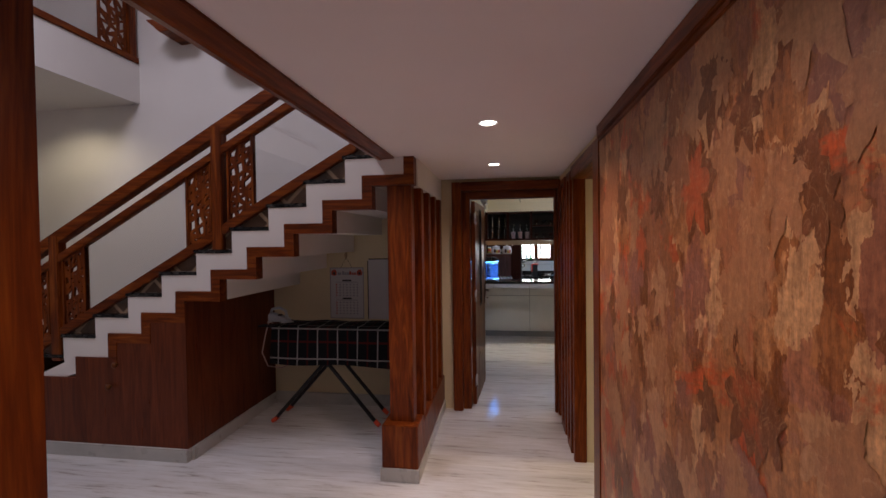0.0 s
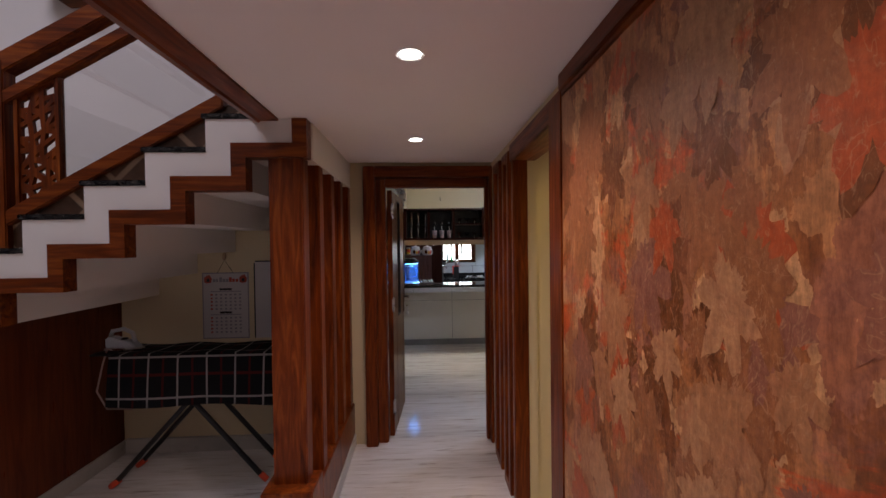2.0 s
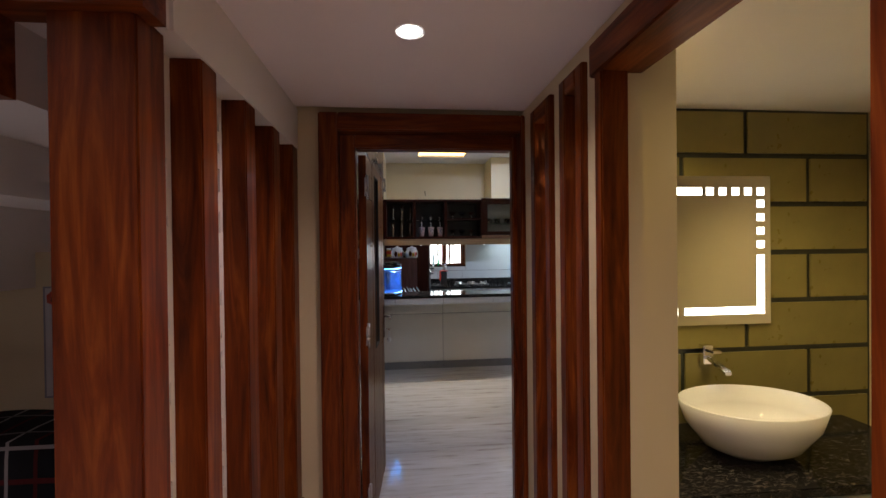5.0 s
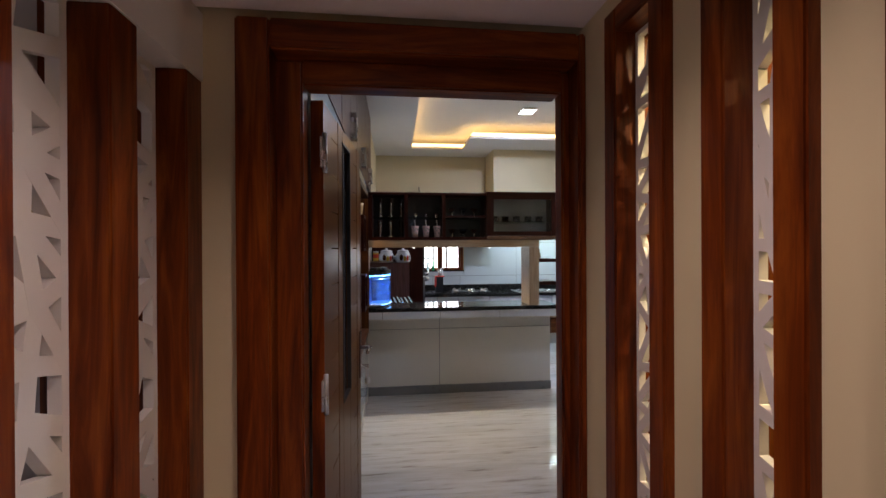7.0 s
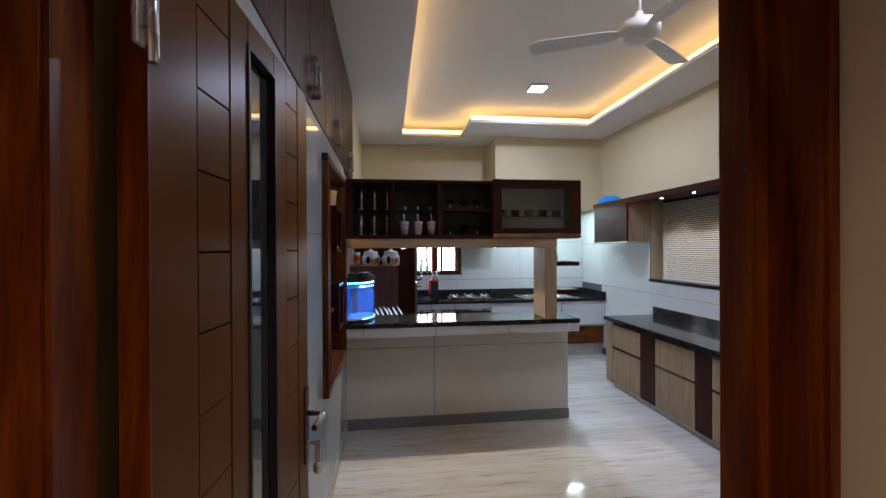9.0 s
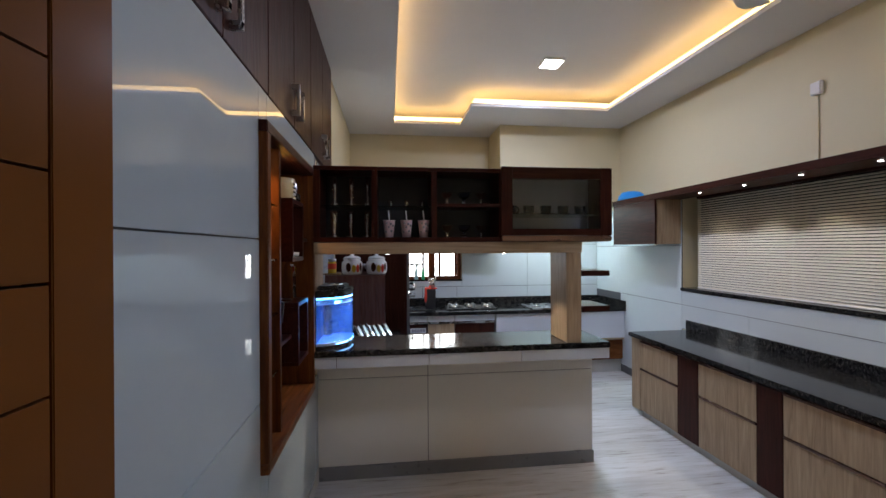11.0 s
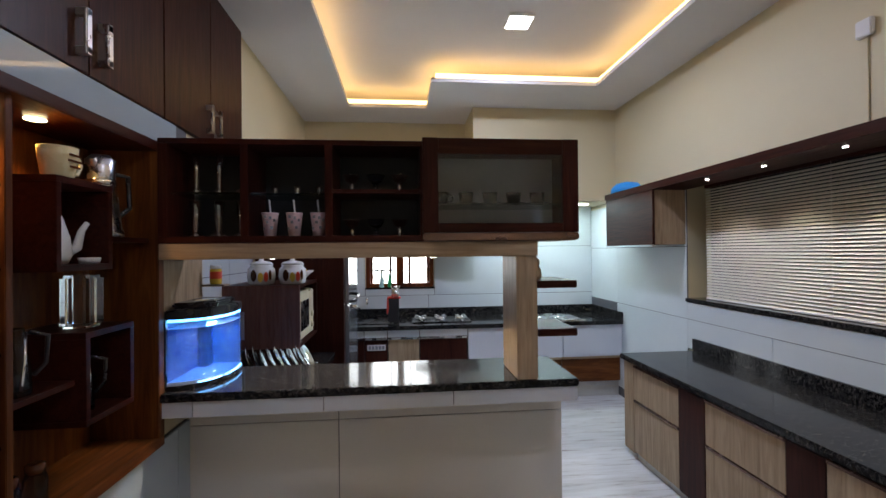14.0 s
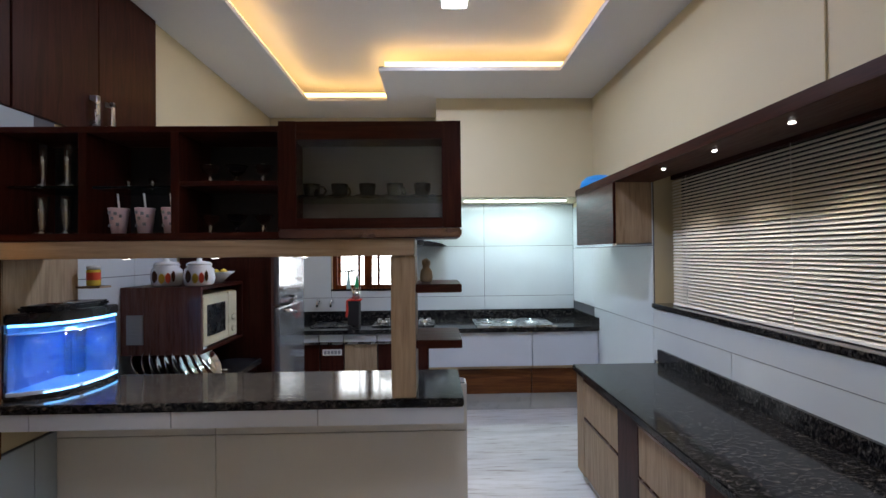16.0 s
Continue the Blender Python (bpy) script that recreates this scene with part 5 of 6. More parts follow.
for y in (4.33, 4.60):
    part("leg", bm_tube([(-2.06, y, 0.03), (-1.56, y, 0.58), (-1.30, y, 0.86)], 0.017), black_matt, ib)
    part("foot_cap", bm_tube([(-2.085, y, 0.012), (-2.03, y, 0.055)], 0.02), red_plastic, ib, "orange-red rubber foot")
    part("leg", bm_tube([(-1.09, y + 0.015, 0.03), (-1.56, y + 0.015, 0.58), (-1.75, y + 0.015, 0.86)], 0.017), black_matt, ib)
    part("foot_cap", bm_tube([(-1.065, y + 0.015, 0.012), (-1.11, y + 0.015, 0.055)], 0.02), red_plastic, ib, "orange-red rubber foot")
part("iron_rest", bm_boxes((-2.26, -2.04, 4.40, 4.50, 0.868, 0.88), bevel=0.003), black_matt, ib)
iron = thing("iron", (-2.06, 4.45, 0.9), "pale blue-grey steam iron standing on the board", "iron")
part("soleplate", bm_prism([(-2.16, 4.40), (-2.02, 4.40), (-1.92, 4.45), (-2.02, 4.50), (-2.16, 4.50)], "z", 0.905, 0.919), steel, iron)
part("housing", bm_prism([(-2.16, 0.919), (-1.95, 0.919), (-2.0, 0.96), (-2.07, 0.972), (-2.13, 0.995), (-2.16, 0.99)], "y", 4.408, 4.492, bevel=0.008), gloss("pale_blue_plastic", (0.45, 0.50, 0.56), 0.3), iron)
part("grip", bm_tube([(-2.15, 4.45, 0.985), (-2.135, 4.45, 1.03), (-2.06, 4.45, 1.045), (-2.0, 4.45, 1.015), (-1.985, 4.45, 0.955)], 0.014), bpy.data.materials["pale_blue_plastic"], iron)
part("dial", bm_lathe([(0.022, 0), (0.022, 0.008), (0.016, 0.012), (0.001, 0.013)], (-2.055, 4.45, 0.972), 14), black_plastic, iron, "dark temperature dial")
solid("mains_cable", bm_tube([(-2.16, 4.45, 0.95), (-2.20, 4.44, 0.80), (-2.235, 4.43, 0.62), (-2.22, 4.50, 0.47), (-2.17, 4.68, 0.40), (-2.13, 4.83, 0.43)], 0.006, 6), gloss("pink_white_cable", (0.55, 0.38, 0.36), 0.5), "pale pinkish mains cable hanging from the iron", "cable")
cal = thing("wall_calendar", (-1.54, 4.836, 0.88), "paper wall calendar with two month grids hanging on a nail", "calendar")
part("sheet", bm_boxes((-1.717, -1.360, 4.834, 4.838, 0.880, 1.400)), paper, cal)
part("border", bm_join(bm_boxes((-1.717, -1.709, 4.8328, 4.8338, 0.880, 1.400)), bm_boxes((-1.368, -1.360, 4.8328, 4.8338, 0.880, 1.400)), bm_boxes((-1.709, -1.368, 4.8328, 4.8338, 0.880, 0.888)), bm_boxes((-1.709, -1.368, 4.8328, 4.8338, 1.392, 1.400))), grey_print, cal, "thin grey printed border")
for x, mat in ((-1.672, red_print), (-1.402, red_print)):
    part("header_mark", bm_prism([(x - 0.028, 1.325), (x - 0.008, 1.315), (x + 0.024, 1.322), (x + 0.030, 1.352), (x + 0.012, 1.382), (x - 0.012, 1.376), (x - 0.030, 1.358)], "y", 4.8322, 4.8338), mat, cal, "small red and dark emblem")
    part("header_mark", bm_prism([(x - 0.012, 1.330), (x + 0.012, 1.328), (x + 0.010, 1.356), (x - 0.008, 1.352)], "y", 4.8312, 4.8322), black_matt, cal)
for k, w in enumerate((0.022, 0.014, 0.022, 0.020, 0.020, 0.030, 0.020, 0.022)):
    part("header_bar", bm_boxes((-1.635 + 0.025 * k, -1.635 + 0.025 * k + min(w, 0.021), 4.8325, 4.8338, 1.325, 1.350 + 0.012 * (k in (2, 5)))), red_print if k > 4 else grey_print, cal, "heading bar")
for zt in (1.248, 1.065):
    part("month_name", bm_boxes((-1.585, -1.490, 4.8328, 4.8338, zt + 0.012, zt + 0.028)), black_matt, cal)
    part("month_line", bm_boxes((-1.655, -1.420, 4.8328, 4.8338, zt, zt + 0.006)), grey_print, cal)
    for r in range(5):
        for c in range(7):
            piece_box("date_mark", CACHE, (0.016, 0.001, 0.013), (-1.647 + 0.0365 * c, 4.8333, zt - 0.022 - 0.028 * r), red_print if c == 0 else grey_print, cal)
part("hanger", bm_tube([(-1.60, 4.835, 1.40), (-1.54, 4.828, 1.50), (-1.48, 4.835, 1.40)], 0.002, 5), black_matt, cal)
part("nail", bm_lathe([(0.004, -0.03), (0.013, -0.015), (0.015, 0.01), (0.010, 0.03), (0.003, 0.038)], (-1.54, 4.825, 1.525), 10), bread_wood, cal)
folder = thing("hanging_sheet", (-1.2, 4.836, 0.88), "blank pale grey sheet with a dark rim on the wall", "wall sheet")
part("sheet", bm_boxes((-1.310, -0.95, 4.830, 4.838, 0.880, 1.480), bevel=0.002), paper, folder)
part("side_rim", bm_boxes((-1.318, -1.309, 4.828, 4.836, 0.880, 1.470), bevel=0.002), black_matt, folder)
part("top_rim", bm_boxes((-1.306, -0.95, 4.828, 4.836, 1.480, 1.490), bevel=0.002), black_matt, folder)

# ---- wash room ----
wt_ = thing("wash_wall_tiling", (1.6, 4.86, 0), "olive wall tiles laid in bond with dark mosaic strips", "wall tiles")
for y in (4.14, 4.47):
    dl = thing("downlight", (0.92, y, 2.3), "small round recessed downlight in the wash room ceiling", "downlight", "wash room downlights")
    part("ring", bm_lathe([(0.046, -0.004), (0.046, 0.0), (0.035, 0.0), (0.035, -0.004)], (0.92, y, 2.299), 24, close=False), fan_white, dl)
    part("lens", bm_lathe([(0.001, -0.003), (0.036, -0.003), (0.036, -0.001)], (0.92, y, 2.299), 24), lamp_face, dl)
for r in range(9):
    z, z1 = max(0.0, -0.086 + 0.2665 * r), min(2.298, 0.1805 + 0.2665 * r)
    x = (1.836 if r % 2 == 0 else 1.46) - 0.752 * 2
    while x < 2.59:
        a, b = max(x, 0.71), min(x + 0.752, 2.59)
        if b - a > 0.04:
            piece_box("tile", CACHE, (b - a - 0.028, 0.012, z1 - z - 0.028), ((a + b) / 2, 4.855, (z + z1) / 2), olive, wt_)
        x += 0.752
mir = thing("led_mirror", (1.64, 4.845, 1.12), "rectangular mirror with a lit border of bars and squares", "mirror")
part("glass", bm_boxes((1.28, 1.965, 4.832, 4.848, 1.123, 1.93), bevel=0.001), mirror_glass, mir)
bars = [(1.33, 1.562, 1.826, 1.868), (1.46, 1.925, 1.178, 1.218), (1.884, 1.925, 1.218, 1.50)]
bars += [(1.589 + 0.074 * k, 1.629 + 0.074 * k, 1.826, 1.868) for k in range(5)]
bars += [(1.884, 1.925, 1.76 - 0.074 * k, 1.80 - 0.074 * k) for k in range(4)]
bars += [(1.31 + 0.07 * k, 1.35 + 0.07 * k, 1.178, 1.218) for k in range(2)]
for x0, x1, z0, z1 in bars:
    part("light_bar", bm_boxes((x0, x1, 4.829, 4.833, z0, z1)), led_white, mir, "glowing white bar")
van = thing("vanity_unit", (1.75, 4.6, 0), "black vanity top over a white cabinet", "vanity unit")
part("top", bm_boxes((0.95, 2.4, 4.20, 4.84, 0.555, 0.595), bevel=0.004), granite, van)
part("cabinet", bm_boxes((1.31, 2.35, 4.32, 4.84, 0.05, 0.470), bevel=0.003), laminate_white, van)
part("side", bm_boxes((1.0, 1.30, 4.30, 4.84, 0.0, 0.553)), walnut_z, van)
# black block stands in for the shade between top and cabinet
part("gap_shade_block", bm_boxes((1.31, 2.35, 4.40, 4.84, 0.471, 0.553)), black_matt, van)
basin = bm_lathe([(0.09, 0.0), (0.15, 0.03), (0.205, 0.10), (0.225, 0.165), (0.218, 0.168), (0.198, 0.11), (0.14, 0.045), (0.05, 0.03), (0.001, 0.03)], (0, 0, 0), 36)
bmesh.ops.scale(basin, vec=(1.45, 1.05, 1.42), verts=basin.verts[:])
bmesh.ops.translate(basin, vec=(1.55, 4.50, 0.597), verts=basin.verts[:])
solid("wash_basin", basin, white_china, "white oval bowl basin on the vanity top", "basin")
tap = thing("basin_tap", (1.57, 4.78, 0.70), "square chrome basin mixer on the wall", "tap")
part("body", bm_boxes((1.545, 1.60, 4.80, 4.845, 0.92, 1.02), bevel=0.004), chrome, tap)
part("spout", bm_prism([(4.66, 0.90), (4.82, 0.955), (4.82, 0.975), (4.66, 0.92)], "x", 1.555, 1.59, bevel=0.003), chrome, tap)
part("lever", bm_boxes((1.55, 1.60, 4.74, 4.83, 0.99, 1.005), bevel=0.003), chrome, tap)
cur = bmesh.new()
vs = []
for i in range(41):
    x = 2.0 + 0.5 * i / 40
    y = 2.36 + 0.03 * math.sin(i * 1.1)
    vs.append((cur.verts.new((x, y, 0.4)), cur.verts.new((x - 0.05 * math.sin(i / 40 * 3), y, 1.95))))
for a, b in zip(vs, vs[1:]):
    cur.faces.new((a[0], b[0], b[1], a[1])).smooth = True
bmesh.ops.solidify(cur, geom=cur.faces[:], thickness=0.004)
solid("shower_curtain", cur, curtain_blue, "pale blue hanging curtain in folds", "curtain")

# ---- display niche contents ----
def cup(name, at, r, h, mat, label, category, handle=True, turn=0.0, group=""):
    t = thing(name, at, label, category, group)
    part("bowl", bm_lathe([(r * 0.72, 0), (r * 0.80, h * 0.1), (r * 0.95, h * 0.7), (r, h), (r * 0.93, h), (r * 0.85, h * 0.6), (r * 0.66, 0.01), (0.001, 0.008)], at, 24), mat, t)
    if handle:
        c, s = math.cos(turn), math.sin(turn)
        pts = [(r * 0.85, h * 0.85), (r * 1.35, h * 0.82), (r * 1.6, h * 0.55), (r * 1.3, h * 0.25), (r * 0.82, h * 0.22)]
        part("handle", bm_tube([(at[0] + c * u, at[1] + s * u, at[2] + v) for u, v in pts], r * 0.13), mat, t)
    return t

m_ = cup("mug", (-0.33, 7.33, 1.861), 0.056, 0.105, gloss("cream_glaze", (0.72, 0.62, 0.36), 0.2), "large cream mug with dark hand-lettering", "mug", True, 1.45)
for k, (w, z) in enumerate(((0.05, 1.935), (0.06, 1.915), (0.045, 1.895))):
    part("lettering", bm_boxes((-0.2765, -0.2745, 7.33 - w / 2, 7.33 + w / 2, z, z + 0.008)), brown_glaze, m_, "dark lettering bar")
kettle = thing("tall_steel_kettle", (-0.36, 7.60, 1.676), "tall shiny steel kettle with a dark handle", "kettle")
part("body", bm_lathe([(0.075, 0), (0.075, 0.02), (0.068, 0.03), (0.055, 0.16), (0.047, 0.24), (0.05, 0.30), (0.03, 0.32), (0.001, 0.325)], (-0.36, 7.58, 1.676), 24), steel, kettle)
part("band", bm_lathe([(0.053, 0.20), (0.056, 0.21), (0.053, 0.22)], (-0.36, 7.58, 1.676), 24, close=False), chrome, kettle)
part("handle", bm_tube([(-0.34, 7.63, 1.93), (-0.33, 7.70, 1.93), (-0.33, 7.71, 1.80), (-0.34, 7.64, 1.75)], 0.010), black_plastic, kettle)
part("spout", bm_tube([(-0.345, 7.53, 1.93), (-0.33, 7.49, 1.97)], 0.012), steel, kettle)
pot = thing("teapot", (-0.38, 7.345, 1.573), "white china teapot with a tall curved spout", "teapot")
part("body", bm_lathe([(0.055, 0), (0.068, 0.03), (0.062, 0.09), (0.045, 0.15), (0.04, 0.165), (0.036, 0.17), (0.02, 0.185), (0.012, 0.19), (0.014, 0.205), (0.001, 0.21)], (-0.37, 7.335, 1.573), 28), white_china, pot)
part("spout", bm_tube([(-0.35, 7.385, 1.61), (-0.335, 7.42, 1.63), (-0.33, 7.435, 1.69), (-0.325, 7.455, 1.72)], [0.02, 0.016, 0.011, 0.009]), white_china, pot)
part("handle", bm_tube([(-0.40, 7.29, 1.70), (-0.42, 7.265, 1.69), (-0.42, 7.265, 1.62), (-0.40, 7.29, 1.60)], 0.007), white_china, pot)
solid("small_white_dish", bm_lathe([(0.03, 0), (0.035, 0.02), (0.03, 0.022), (0.001, 0.012)], (-0.31, 7.445, 1.573), 18), white_china, "small white dish in front of the teapot", "dish")
jar = thing("glass_jug", (-0.36, 7.48, 1.336), "tall square clear glass jug", "jug")
part("body", bm_boxes((-0.41, -0.31, 7.43, 7.53, 1.337, 1.53), bevel=0.012), glass, jar)
for y, z in ((7.20, 1.176), (7.47, 1.033)):
    t = thing("flask", (-0.37, y, z), "dark glass coffee flask with a silver strap and cup", "flask")
    part("body", bm_lathe([(0.05, 0), (0.05, 0.01), (0.045, 0.10), (0.03, 0.16), (0.034, 0.20), (0.03, 0.205), (0.001, 0.206)], (-0.37, y, z), 20), smoke_glass, t)
    part("strap", bm_tube([(-0.325, y - 0.02, z + 0.02), (-0.33, y + 0.0, z + 0.11), (-0.345, y + 0.02, z + 0.19)], 0.006), chrome, t)
    part("handle", bm_tube([(-0.34, y + 0.03, z + 0.19), (-0.32, y + 0.075, z + 0.17), (-0.33, y + 0.08, z + 0.08), (-0.34, y + 0.045, z + 0.05)], 0.007), black_plastic, t)
for y in (7.20, 7.30):
    t = thing("spice_jar", (-0.38, y, 0.786), "small brown glass jar with a dark lid", "jar", "jars on the niche floor")
    part("body", bm_lathe([(0.03, 0), (0.032, 0.01), (0.032, 0.09), (0.024, 0.11)], (-0.38, y, 0.786), 16), smoke_glass, t)
    part("lid", bm_lathe([(0.027, 0.11), (0.027, 0.135), (0.02, 0.14)], (-0.38, y, 0.786), 16), brown_glaze, t)
for z in (1.068, 1.328, 1.568, 1.808):
    t = thing("stemmed_glass", (-0.42, 6.97, z), "clear stemmed drinking glass on a glass shelf", "glass", "glasses on the niche shelves")
    part("glass_body", bm_lathe([(0.03, 0), (0.028, 0.004), (0.005, 0.01), (0.005, 0.07), (0.03, 0.10), (0.034, 0.15), (0.031, 0.15), (0.026, 0.10), (0.001, 0.08)], (-0.42, 6.97, z), 18), glass, t)
for y in (6.97, 7.33):
    t = thing("niche_spot", (-0.40, y, 2.062), "small round warm spot in the niche top", "spot light", "niche spots")
    part("lens", bm_lathe([(0.03, -0.004), (0.03, 0.0), (0.001, 0.001)], (-0.40, y, 2.062), 18), glow_niche, t)

# ---- shelf unit contents ----
def glassware(name, at, profile, label, category, group, mat=ware_glass):
    t = thing(name, at, label, category, group)
    part("body", bm_lathe(profile, at, 18), mat, t)
    return t

PILSNER = [(0.034, 0), (0.034, 0.012), (0.014, 0.022), (0.012, 0.03), (0.018, 0.06), (0.028, 0.17), (0.025, 0.17), (0.016, 0.07), (0.001, 0.05)]
SLIM = [(0.032, 0), (0.032, 0.01), (0.012, 0.025), (0.011, 0.05), (0.015, 0.10), (0.017, 0.19), (0.014, 0.19), (0.010, 0.06), (0.001, 0.05)]
for k in range(3):
    glassware("beer_glass", (-0.15 + 0.105 * k, 7.90, 1.682), PILSNER, "tall footed clear beer glass", "glass", "beer glasses on the bar shelf")
    glassware("slim_glass", (-0.145 + 0.105 * k, 7.90, 1.887), SLIM, "slim fluted clear glass", "glass", "slim glasses on the bar shelf")
COUPE = [(0.026, 0), (0.024, 0.006), (0.010, 0.012), (0.014, 0.024), (0.009, 0.036), (0.03, 0.05), (0.042, 0.078), (0.046, 0.08), (0.040, 0.077), (0.028, 0.055), (0.001, 0.045)]
for z in (1.682, 1.898):
    for k in range(3):
        glassware("dessert_glass", (0.58 + 0.115 * k, 7.89, z), COUPE, "low footed dessert glass with a bluish rim", "glass", "dessert glasses on the bar shelf", (ware_glass, blue_glass, ware_glass)[k])
for k in range(3):
    at = (0.20 + 0.112 * k, 7.87, 1.682)
    t = thing("printed_cup", at, "pink printed paper cup with a white straw", "cup", "printed cups on the bar shelf")
    part("cup", bm_lathe([(0.026, 0), (0.037, 0.105), (0.039, 0.108), (0.039, 0.112), (0.034, 0.112), (0.024, 0.006), (0.001, 0.005)], at, 20), pink_cup, t)
    part("straw", bm_tube([(at[0] + 0.01, at[1], at[2] + 0.03), (at[0] - 0.004, at[1], at[2] + 0.175)], 0.0042, 8), white_china, t)
    for a, hh in ((4.0, 0.03), (4.6, 0.06), (5.2, 0.035), (4.3, 0.085), (5.0, 0.08), (5.5, 0.07)):
        rr = 0.027 + 0.011 * hh / 0.105
        part("print_dot", bm_boxes((at[0] + rr * math.cos(a) - 0.006, at[0] + rr * math.cos(a) + 0.006, at[1] + rr * math.sin(a) - 0.0025, at[1] + rr * math.sin(a) + 0.0015, at[2] + hh, at[2] + hh + 0.013)), grey_print, t)
for k in range(3):
    glassware("shot_glass", (0.21 + 0.105 * k, 7.92, 1.883), [(0.014, 0), (0.018, 0.045), (0.016, 0.045), (0.011, 0.008), (0.001, 0.008)], "tiny clear shot glass", "glass", "shot glasses on the bar shelf")
for k in range(5):
    at = (1.02 + 0.122 * k, 7.90, 1.836)
    t = cup("black_cup", at, 0.038, 0.06, black_cup, "black ceramic cup on a black saucer", "cup", True, 0.2 + k * 0.7 % 1.5, "black cups behind the glass door")
    part("saucer", bm_lathe([(0.03, -0.001), (0.058, 0.006), (0.056, 0.009), (0.001, 0.004)], at, 20), black_cup, t)

# ---- aquarium on the bar ----
aq = thing("aquarium", (-0.15, 8.06, 0.976), "small bow-front aquarium with blue lit water and a black lid", "aquarium")
plan = [(-0.268, 7.845), (-0.215, 7.855), (-0.15, 7.885), (-0.095, 7.94), (-0.06, 8.02), (-0.048, 8.12), (-0.06, 8.23), (-0.268, 8.23)]
part("base", bm_prism([(x * 1.0, y) for x, y in plan], "z", 0.977, 0.995, bevel=0.004), black_plastic, aq)
part("back_panel", bm_boxes((-0.266, -0.258, 7.86, 8.225, 0.996, 1.30), (-0.258, -0.07, 8.215, 8.224, 0.996, 1.30)), gloss("tank_back_panel", (0.11, 0.14, 0.28), 0.4), aq)
part("gravel_bed", bm_prism([(x * 0.94 - 0.01, y + (0.004 if y < 8 else -0.008)) for x, y in plan], "z", 0.996, 1.012), gloss("pale_gravel", (0.45, 0.55, 0.66), 0.6, vary=0.4), aq)
w_ = part("water", bm_prism([(x * 0.955 - 0.007, y + (0.006 if y < 8 else -0.01)) for x, y in plan], "z", 1.013, 1.255), water, aq, "clear blue lit water")
w_.visible_shadow = False
wall_bm = bmesh.new()
for (xa, ya), (xb, yb) in zip(plan[:7], plan[1:7]):
    v = [wall_bm.verts.new(p) for p in ((xa, ya, 0.996), (xb, yb, 0.996), (xb, yb, 1.30), (xa, ya, 1.30))]
    wall_bm.faces.new(v).smooth = True
bmesh.ops.remove_doubles(wall_bm, verts=wall_bm.verts[:], dist=0.0001)
bmesh.ops.solidify(wall_bm, geom=wall_bm.faces[:], thickness=0.004)
part("glass_front", wall_bm, pane_glass, aq, "curved clear glass front").visible_shadow = False
part("corner_post", bm_boxes((-0.270, -0.258, 7.842, 7.858, 0.99, 1.30)), black_plastic, aq)
part("lid", bm_join(bm_prism(plan, "z", 1.30, 1.345, bevel=0.006), bm_prism([(-0.262, 7.90), (-0.15, 7.93), (-0.10, 8.0), (-0.08, 8.12), (-0.09, 8.21), (-0.262, 8.21)], "z", 1.345, 1.372, bevel=0.008)), black_plastic, aq, "domed black plastic lid")
part("lid_latch", bm_prism([(-0.19, 7.96), (-0.13, 7.99), (-0.11, 8.06), (-0.18, 8.03)], "z", 1.372, 1.38, bevel=0.003), chrome, aq)
ring = lambda k: [(x * (1 - k) - 0.16 * k, y * (1 - k) + 8.06 * k) for x, y in plan[:7]]
for name, z0, z1, k0, k1 in (("led_bar", 1.288, 1.299, 0.06, 0.16), ("base_led", 0.9965, 1.004, 0.03, 0.10)):
    part(name, bm_prism(ring(k0) + ring(k1)[::-1], "z", z0, z1), blue_led, aq, "blue glowing light strip")
part("water_surface", bm_prism([(x * 0.955 - 0.007, y + (0.006 if y < 8 else -0.01)) for x, y in plan], "z", 1.2555, 1.259), gloss("lit_water_surface", (0.45, 0.62, 0.95), 0.1), aq)
part("filter_box", bm_boxes((-0.25, -0.20, 8.13, 8.20, 1.012, 1.28), bevel=0.004), smoke_glass, aq)
rngb = random.Random(3)
for k in range(26):
    zz = rngb.uniform(1.13, 1.25)
    part("bubble", bm_lathe([(0.0005, -0.003), (0.003, 0), (0.0005, 0.003)], (-0.19 + rngb.gauss(0, 0.012), 7.92 + rngb.gauss(0, 0.012), zz), 6), white_china, aq)
lamp("aquarium_lamp", "POINT", (-0.15, 8.05, 1.272), 0.8, (0.10, 0.42, 1.0), 0.02)
# fill light added inside the water to brighten the gravel
lamp("aquarium_gravel_fill", "POINT", (-0.15, 7.98, 1.10), 0.28, (0.08, 0.45, 1.0), 0.02)
bot = thing("sauce_bottle", (-0.22, 8.26, 1.2), "small jar with a red and yellow label on a wall ledge", "jar")
part("ledge", bm_boxes((-0.27, -0.15, 8.22, 8.30, 1.425, 1.435)), oak_x, bot)
part("body", bm_lathe([(0.028, 0.0), (0.03, 0.01), (0.03, 0.08), (0.02, 0.09)], (-0.21, 8.26, 1.436), 16), yellow_glaze, bot)
part("cap", bm_lathe([(0.03, 0.085), (0.03, 0.10), (0.025, 0.105)], (-0.21, 8.26, 1.436), 16), white_china, bot)
part("label_band", bm_lathe([(0.0306, 0.03), (0.0306, 0.07)], (-0.21, 8.26, 1.436), 16, close=False), red_plastic, bot, "red paper label")

